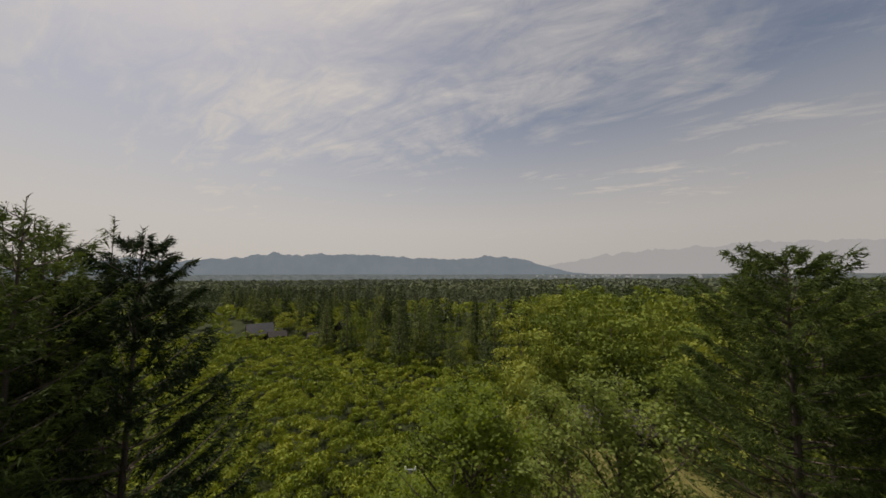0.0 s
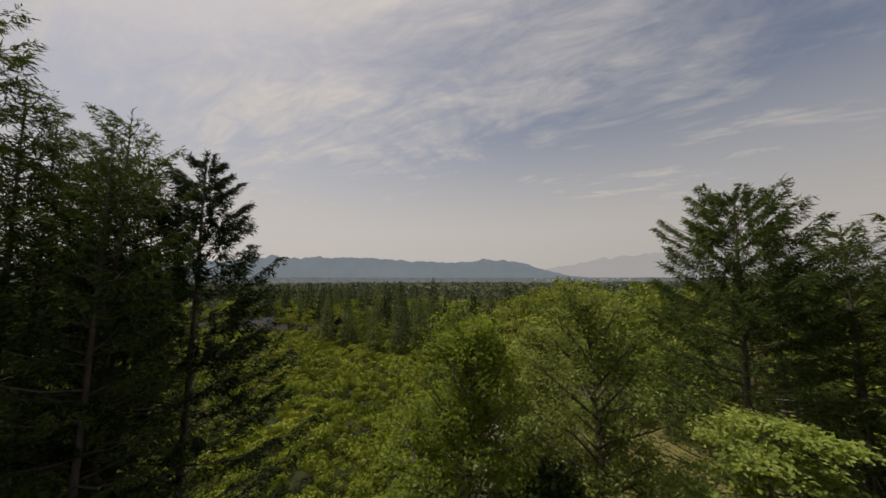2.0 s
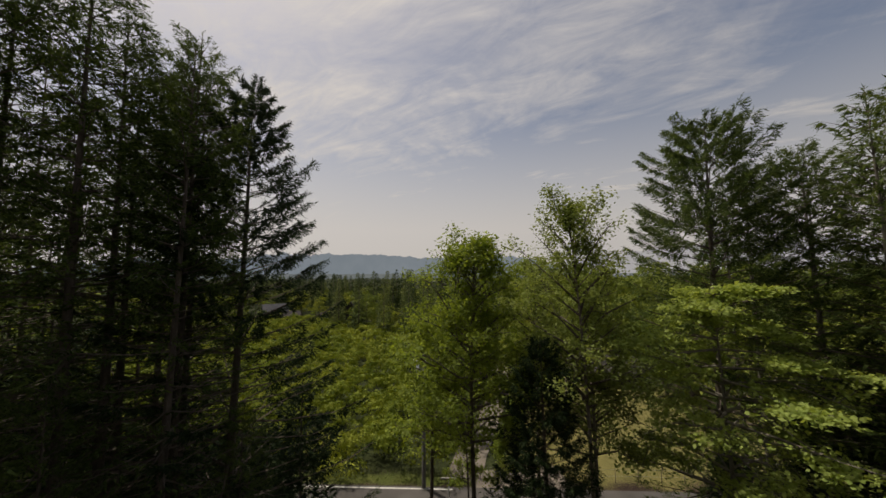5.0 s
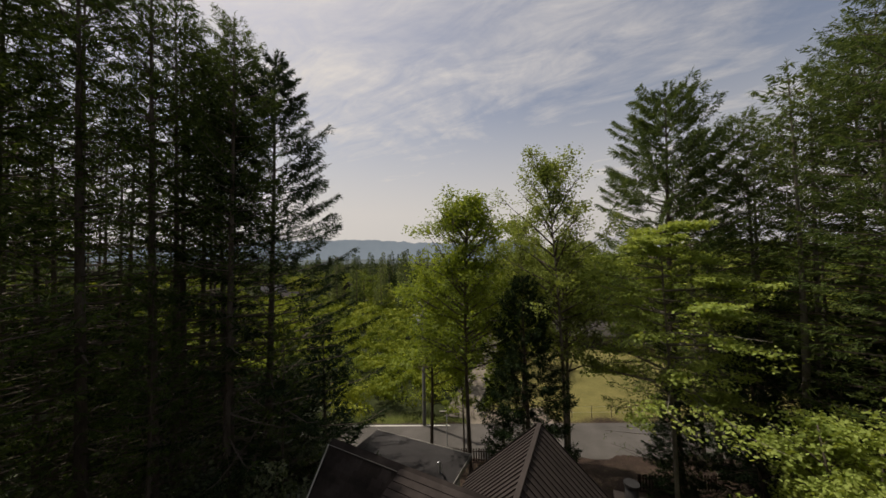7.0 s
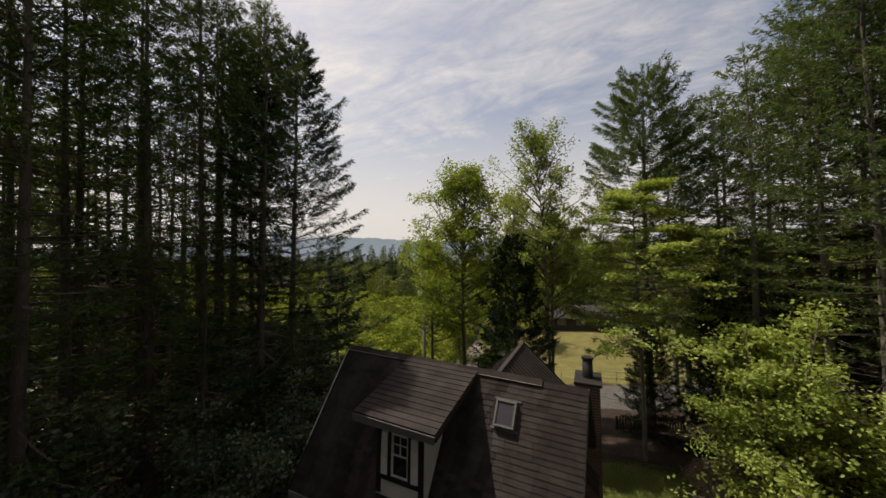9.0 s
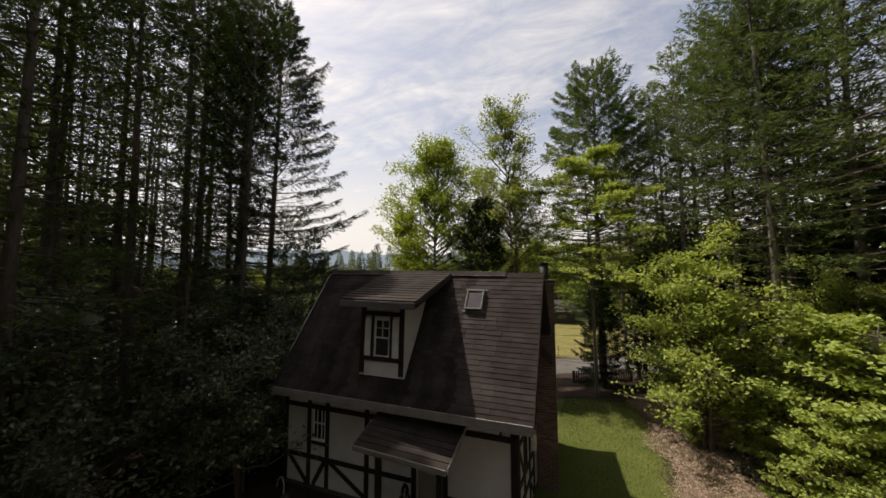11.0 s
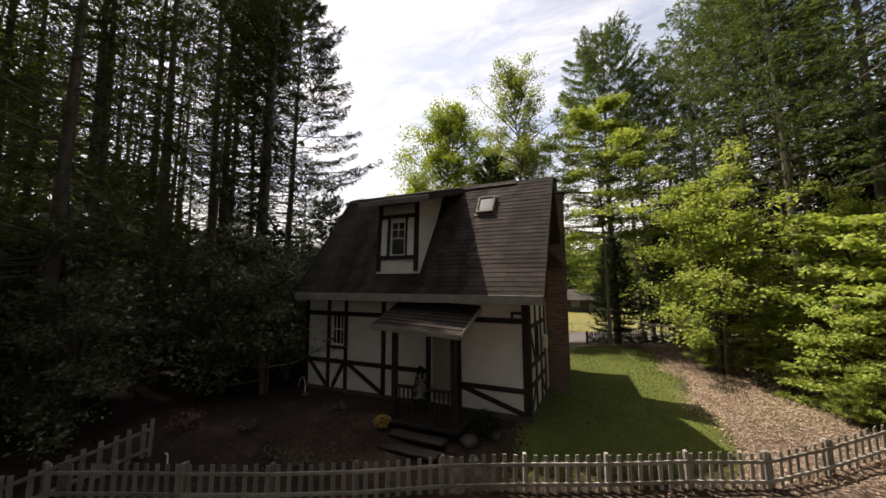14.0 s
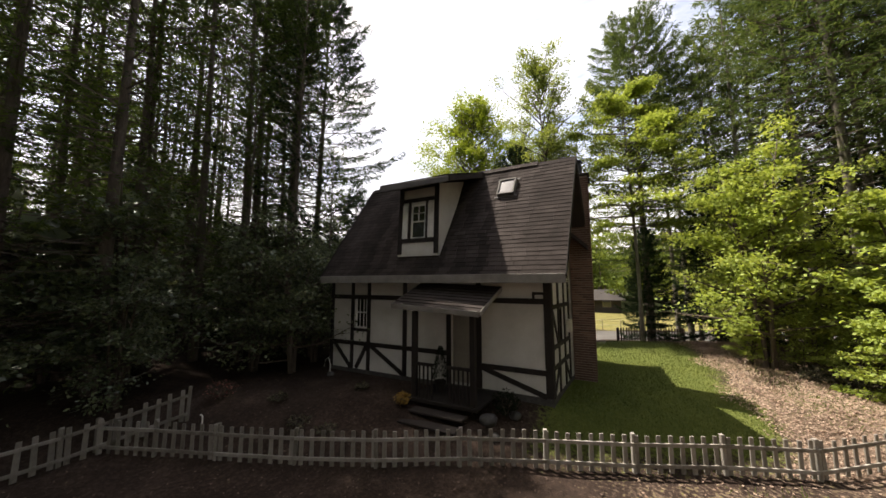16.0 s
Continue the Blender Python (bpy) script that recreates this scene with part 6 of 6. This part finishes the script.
def make_wire_fence():
    f = thing("wire_fence", "thin wire fence along the dry yard", "fence")
    pts = [from_uv(-0.5 + i * 1.6, 21.6) for i in range(14)]
    for x, y in pts:
        vs, fs = [], []
        tube_into(vs, fs, [(x, y, gz(x, y) - 0.2), (x, y, gz(x, y) + 1.0)], [0.03, 0.025], 6)
        put("post", data_mesh("post", vs, fs, BARK, True), f)
    for z in (0.45, 0.9):
        vs, fs = [], []
        tube_into(vs, fs, [(x, y, gz(x, y) + z) for x, y in pts], [0.006] * len(pts), 4)
        put("wire", data_mesh("wire", vs, fs, STEEL), f)


make_wire_fence()


def make_pole():
    x, y = -12.4, 17.0
    z = gz(x, y)
    p = thing("utility_pole", "concrete utility pole with crossarm and insulators", "pole", pose(x, y, z, 0, 0, 24))
    top = 9.5
    vs, fs = [], []
    tube_into(vs, fs, [(0, 0, -0.5), (0, 0, top)], [0.15, 0.1], 12)
    put("pole", data_mesh("pole", vs, fs, CONCRETE, True), p)
    for zz, w in ((8.6, 0.8), (9.5, 0.35)):
        box("crossarm", (-w, -0.05, zz), (w, 0.05, zz + 0.09), STEEL, p, 0.006)
        for s in (-0.85, 0.85):
            vs, fs = [], []
            tube_into(vs, fs, [(s * w, 0, zz + 0.09), (s * w, 0, zz + 0.16), (s * w, 0, zz + 0.26)], [0.05, 0.065, 0.03], 10)
            put("insulator", data_mesh("insulator", vs, fs, CERAMIC, True), p)
    vs, fs = [], []
    tube_into(vs, fs, [(-0.35, 0.0, 7.8), (-0.35, 0, 8.4)], [0.17, 0.17], 12)
    put("transformer", data_mesh("transformer", vs, fs, STEEL, True), p, "grey drum on the pole")


make_pole()


def make_small_things():
    # low sign with a flat board beside the lane
    x, y = -9.6, 15.2
    z = gz(x, y)
    s = thing("road_sign", "small post with a pale flat board beside the lane", "sign", pose(x, y, z, 0, 0, 24))
    vs, fs = [], []
    tube_into(vs, fs, [(0, 0, -0.3), (0, 0, 2.3)], [0.04, 0.035], 8)
    put("post", data_mesh("post", vs, fs, STEEL, True), s)
    box("board", (-0.5, -0.05, 2.3), (0.45, 0.05, 2.42), TRIM, s, 0.01)
    # a pale yellow clump and low plants on the shaded earth behind the house
    rg = np.random.default_rng(9)

    def low_plant(name, x, y, r, h, n, size, mat, label, category):
        t = thing(name, label, category, pose(x, y, gz(x, y), 0, 0, x * 50))
        vs, fs = [], []
        for k in range(7):
            a = k * 0.9 + rg.uniform(-0.2, 0.2)
            e = (math.cos(a) * r * 0.7, math.sin(a) * r * 0.7, h * rg.uniform(0.5, 0.9))
            tube_into(vs, fs, [(0, 0, -0.05), (e[0] * 0.4, e[1] * 0.4, e[2] * 0.6), e], [0.012, 0.008, 0.003], 4)
        put("stems", data_mesh("stems", vs, fs, BARK), t)
        d = unit(rg.normal(size=(n, 3)))
        P = d * (rg.uniform(0.5, 1.0, n)[:, None]) * (r, r, h * 0.5) + (0, 0, h * 0.52)
        al = unit(rg.normal(size=(n, 3)) * (1, 1, 0.5) + d * 0.5)
        L = size * rg.uniform(0.6, 1.3, n)
        o = put("leaves", quad_mesh("leaves", cards(P, al, unit(np.cross(al, rg.normal(size=(n, 3)) * 0.6 + (0, 0, 0.8))), L, L * 0.5), mat), t)
        o["kind"] = "stuff"
    low_plant("yellow_shrub", -3.32, -1.45, 0.2, 0.28, 420, 0.06, AMBER, "small rounded yellow-leaved shrub beside the porch step", "shrub")
    low_plant("azalea", -7.55, -3.3, 0.36, 0.42, 420, 0.05, BLOSSOM, "low azalea with dull red blossom in the shade", "shrub")
    for x, y, r in ((-6.2, -2.7, 0.24), (-5.1, -3.0, 0.3), (-4.4, -2.85, 0.24), (-4.9, -1.1, 0.2)):
        low_plant("garden_plant", x, y, r, r * 0.6, 130, 0.08, DULL_LEAF, "low pale-leaved garden plant on the shaded earth", "plant")
    low_plant("dark_shrub", -0.95, -0.75, 0.34, 0.55, 800, 0.06, EVERGREEN, "dark rounded evergreen shrub beside the porch", "shrub")
    for x, y, r in ((6.95, 5.5, 0.42), (7.25, 4.95, 0.38), (6.75, 6.1, 0.36), (7.35, 4.4, 0.34), (6.6, 5.2, 0.3)):
        low_plant("dry_brush", x, y, r, r * 0.9, 260, 0.09, DULL_LEAF, "low tangle of dry brown brush at the litter edge", "brushwood")
    for x, y, r in ((7.0, 3.9, 0.26), (7.25, 3.45, 0.3), (7.55, 3.05, 0.28), (7.95, 2.9, 0.3), (8.35, 3.0, 0.3), (7.45, 3.9, 0.32), (6.75, 4.35, 0.2), (8.7, 3.15, 0.28)):
        low_plant("low_herb", x, y, r, r * 0.9, 240, 0.075, LEAF_TIER, "low yellow-green herbs below the shrubs", "herb")
    # a dark potted evergreen on the porch
    t = thing("potted_plant", "narrow dark evergreen in a dark pot on the porch", "plant", pose(-2.72, -0.62, 0.1))
    vs, fs = [], []
    tube_into(vs, fs, [(0, 0, 0), (0, 0, 0.2), (0, 0, 0.26), (0, 0, 0.27)], [0.1, 0.14, 0.16, 0.13], 14)
    put("pot", data_mesh("pot", vs, fs, DECK, True), t, "dark clay pot")
    n = 900
    f = rg.uniform(0, 1, n)
    a = rg.uniform(0, 6.28, n)
    q = 0.2 * (1 - f) ** 0.7 * rg.uniform(0.5, 1.1, n)
    P = np.stack([np.cos(a) * q, np.sin(a) * q, 0.26 + 0.85 * f], -1)
    al = unit(np.stack([np.cos(a), np.sin(a), rg.uniform(0.2, 1.2, n)], -1))
    o = put("foliage", quad_mesh("foliage", cards(P, al, unit(np.cross(al, rg.normal(size=(n, 3)))), np.full(n, 0.07), np.full(n, 0.02)), EVERGREEN), t)
    o["kind"] = "stuff"
    # a white-tipped stake by the fence and a bent pale cane by the corner of the house
    for nm, x, y, pts, label in (("stake", -6.12, -4.42, [(0, 0, -0.2), (0, 0, 0.75), (-0.02, 0.0, 0.78), (-0.08, 0, 0.78)], "thin white metal stake by the picket fence"),
                                 ("bent_cane", -6.75, -0.5, [(0, 0, -0.1), (0.02, 0, 0.3), (-0.08, 0, 0.5), (-0.2, 0, 0.42), (-0.26, 0, 0.2)], "pale bent garden cane beside the wall")):
        vs, fs = [], []
        tube_into(vs, fs, [(x + p[0], y + p[1], gz(x, y) + p[2]) for p in pts], [0.014] * len(pts), 6)
        tagged(put(nm, data_mesh(nm, vs, fs, SHUTTER, True)), label, "stake")
    for x, y, r in ((-1.25, -1.15, 0.2), (-0.75, -0.75, 0.14), (-1.0, -1.55, 0.13), (-6.6, -0.6, 0.12)):
        bm = bmesh.new()
        bmesh.ops.create_icosphere(bm, subdivisions=3, radius=r)
        for v in bm.verts:
            v.co *= 1 + 0.25 * noise.noise(v.co * 6 + Vector((x * 9, y * 7, 0)))
            v.co.z *= 0.62
        me = bpy.data.meshes.new("stone"); bm.to_mesh(me); bm.free(); me.materials.append(STONE)
        me.polygons.foreach_set("use_smooth", [True] * len(me.polygons))
        o = put("stone", me); o.location = (x, y, gz(x, y) + r * 0.3)
        tagged(o, "rough grey garden stone on the bare earth", "stone", group="stones behind the house")


make_small_things()


# ---- ground cover ----
def make_litter():
    rg = np.random.default_rng(71)
    n = 78000
    x = rg.uniform(3.4, 9.0, n)
    y = rg.uniform(-2.0, 12.0, n)
    u, v = uv_of(x, y)
    k = (x > 4.0 + 0.06 * y + 0.3 * np.sin(1.7 * y) + rg.normal(size=n) * 0.15) & (v > -1.75) & (x < 7.6 + rg.normal(size=n) * 0.6)
    x2 = rg.uniform(-9, 12, 20000)
    y2 = rg.uniform(-9, 4, 20000)
    u2, v2 = uv_of(x2, y2)
    k2 = (v2 < -1.8) & ((x2 > 1.5) | (rg.uniform(0, 1, 20000) < 0.4)) | (x2 < -0.2) & (y2 < -0.1) & (rg.uniform(0, 1, 20000) < 0.4)
    first = int(k.sum())
    x, y = np.r_[x[k], x2[k2]], np.r_[y[k], y2[k2]]
    m = len(x)
    P = np.stack([x, y, ground_z(x, y) + rg.uniform(0.005, 0.04, m)], -1)
    al = unit(np.stack([rg.normal(size=m), rg.normal(size=m), rg.normal(size=m) * 0.25], -1))
    wd = unit(np.cross(al, np.stack([rg.normal(size=m) * 0.4, rg.normal(size=m) * 0.4, np.ones(m)], -1)))
    L = rg.uniform(0.02, 0.075, m)
    q = cards(P, al, wd, L, L * rg.uniform(0.4, 0.7, m))
    # pale litter where sun falls, shade-darkened copy on the rest
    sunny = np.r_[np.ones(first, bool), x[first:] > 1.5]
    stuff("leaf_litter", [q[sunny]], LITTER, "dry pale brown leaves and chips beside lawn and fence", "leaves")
    stuff("fallen_leaves", [q[~sunny]], LITTER_SHADED, "fallen leaves strewn over the earth, shade painted into their brown", "leaves")
    # lawn and tufts
    n = 46000
    x = rg.uniform(-0.2, 5.0, n)
    y = rg.uniform(-2.6, 10.6, n)
    u, v = uv_of(x, y)
    edge = x - 4.0 - 0.06 * y - 0.3 * np.sin(1.3 * y)
    k = (edge < rg.uniform(-0.3, 0.3, n)) & (v > -1.75) & (x > 1.02 * (y > 2.2) * (y < 3.3)) & ((x > 0.12 + 0.115 * y) | (y < -0.2))
    x, y = x[k], y[k]
    m = len(x)
    P = np.stack([x, y, ground_z(x, y) - 0.005], -1)
    al = unit(np.stack([rg.normal(size=m) * 0.45, rg.normal(size=m) * 0.45, np.ones(m)], -1))
    wd = unit(np.cross(al, rg.normal(size=(m, 3))))
    L = rg.uniform(0.03, 0.075, m)
    stuff("lawn_grass", [cards(P, al, wd, L, rg.uniform(0.006, 0.014, m))], GRASS, "short mown green lawn grass beside the house", "grass")
    n = 9000
    x, y = rg.uniform(-30, -8, n), rg.uniform(4, 30, n)
    u, v = uv_of(x, y)
    k = (v > 20.9) & (v < 22.6)
    x, y = x[k], y[k]
    m = len(x)
    x2, y2 = rg.uniform(2, 10, 5000), rg.uniform(-5, 6, 5000)
    u2, v2 = uv_of(x2, y2)
    k2 = (v2 < -2.0) & (np.sin(2.1 * x2) + np.sin(1.7 * y2 + x2) > 0.5) | (v2 > -1.2) & (x2 > 5.2) & (x2 < 7.2) & (np.sin(3 * x2 + y2) > 0.2)
    x, y = np.r_[x, x2[k2]], np.r_[y, y2[k2]]
    m2 = len(x)
    P = np.stack([x, y, ground_z(x, y) - 0.01], -1)
    al = unit(np.stack([rg.normal(size=m2) * 0.5, rg.normal(size=m2) * 0.5, np.ones(m2)], -1))
    L = np.where(np.arange(m2) < m, rg.uniform(0.2, 0.5, m2), rg.uniform(0.06, 0.16, m2))
    stuff("rough_grass", [cards(P, al, unit(np.cross(al, rg.normal(size=(m2, 3)))), L, L * 0.12)], GRASS, "rough grass tufts on the verge and by the fence", "grass")


make_litter()


# ---- chimney bricks ----
def chimney_bricks():
    bw, bh, bd = 0.21, 0.06, 0.012
    pm = bmesh.new()
    add_box(pm, (-bw / 2 + 0.005, -bd, 0.004), (bw / 2 - 0.005, bd, bh - 0.004), 0.003)
    me = bpy.data.meshes.new("brick"); pm.to_mesh(me); pm.free(); me.materials.append(BRICK)
    pm = bmesh.new()
    add_box(pm, (-bw / 4 + 0.005, -bd, 0.004), (bw / 4 - 0.005, bd, bh - 0.004), 0.003)
    half = bpy.data.meshes.new("half_brick"); pm.to_mesh(half); pm.free(); half.materials.append(BRICK)
    cx0, cx1, cy0, cy1, ct = 0.3, 0.92, 2.3, 3.2, 6.2
    rows = int((ct + 0.05) / 0.0705)
    big = []
    for r in range(rows):
        z = -0.05 + r * 0.0705
        for face, a0, a1, rz in (("s", cx0, cx1, 0), ("e", cy0, cy1, 90)):
            w = a1 - a0
            n = 3 if face == "s" else 4
            pitch = w / n
            for k in range(n + (r % 2)):
                c = a0 + pitch * (k + 0.5) - (pitch / 2 if r % 2 else 0)
                hb = r % 2 and k in (0, n)
                if hb:
                    c += pitch / 4 if k == 0 else -pitch / 4
                m = pose(c, cy0 + 0.012, z) if face == "s" else pose(cx1 - 0.012, c, z, 0, 0, 90)
                big.append((half if hb else me, m))
    # the middle of the stack brick by brick, the rest joined
    big.sort(key=lambda q: abs(q[1].translation.z - 2.4))
    for mesh, m in big[:300]:
        o = put("brick", mesh, CHIMNEY)
        o.matrix_basis = m
    vs, fs = [], []
    for mesh, m in big[300:]:
        base = len(vs)
        vs += [m @ v.co for v in mesh.vertices]
        fs += [[base + i for i in p.vertices] for p in mesh.polygons]
    rest = put("brickwork", data_mesh("brickwork", vs, fs, BRICK), CHIMNEY)
    rest["kind"] = "stuff"


chimney_bricks()
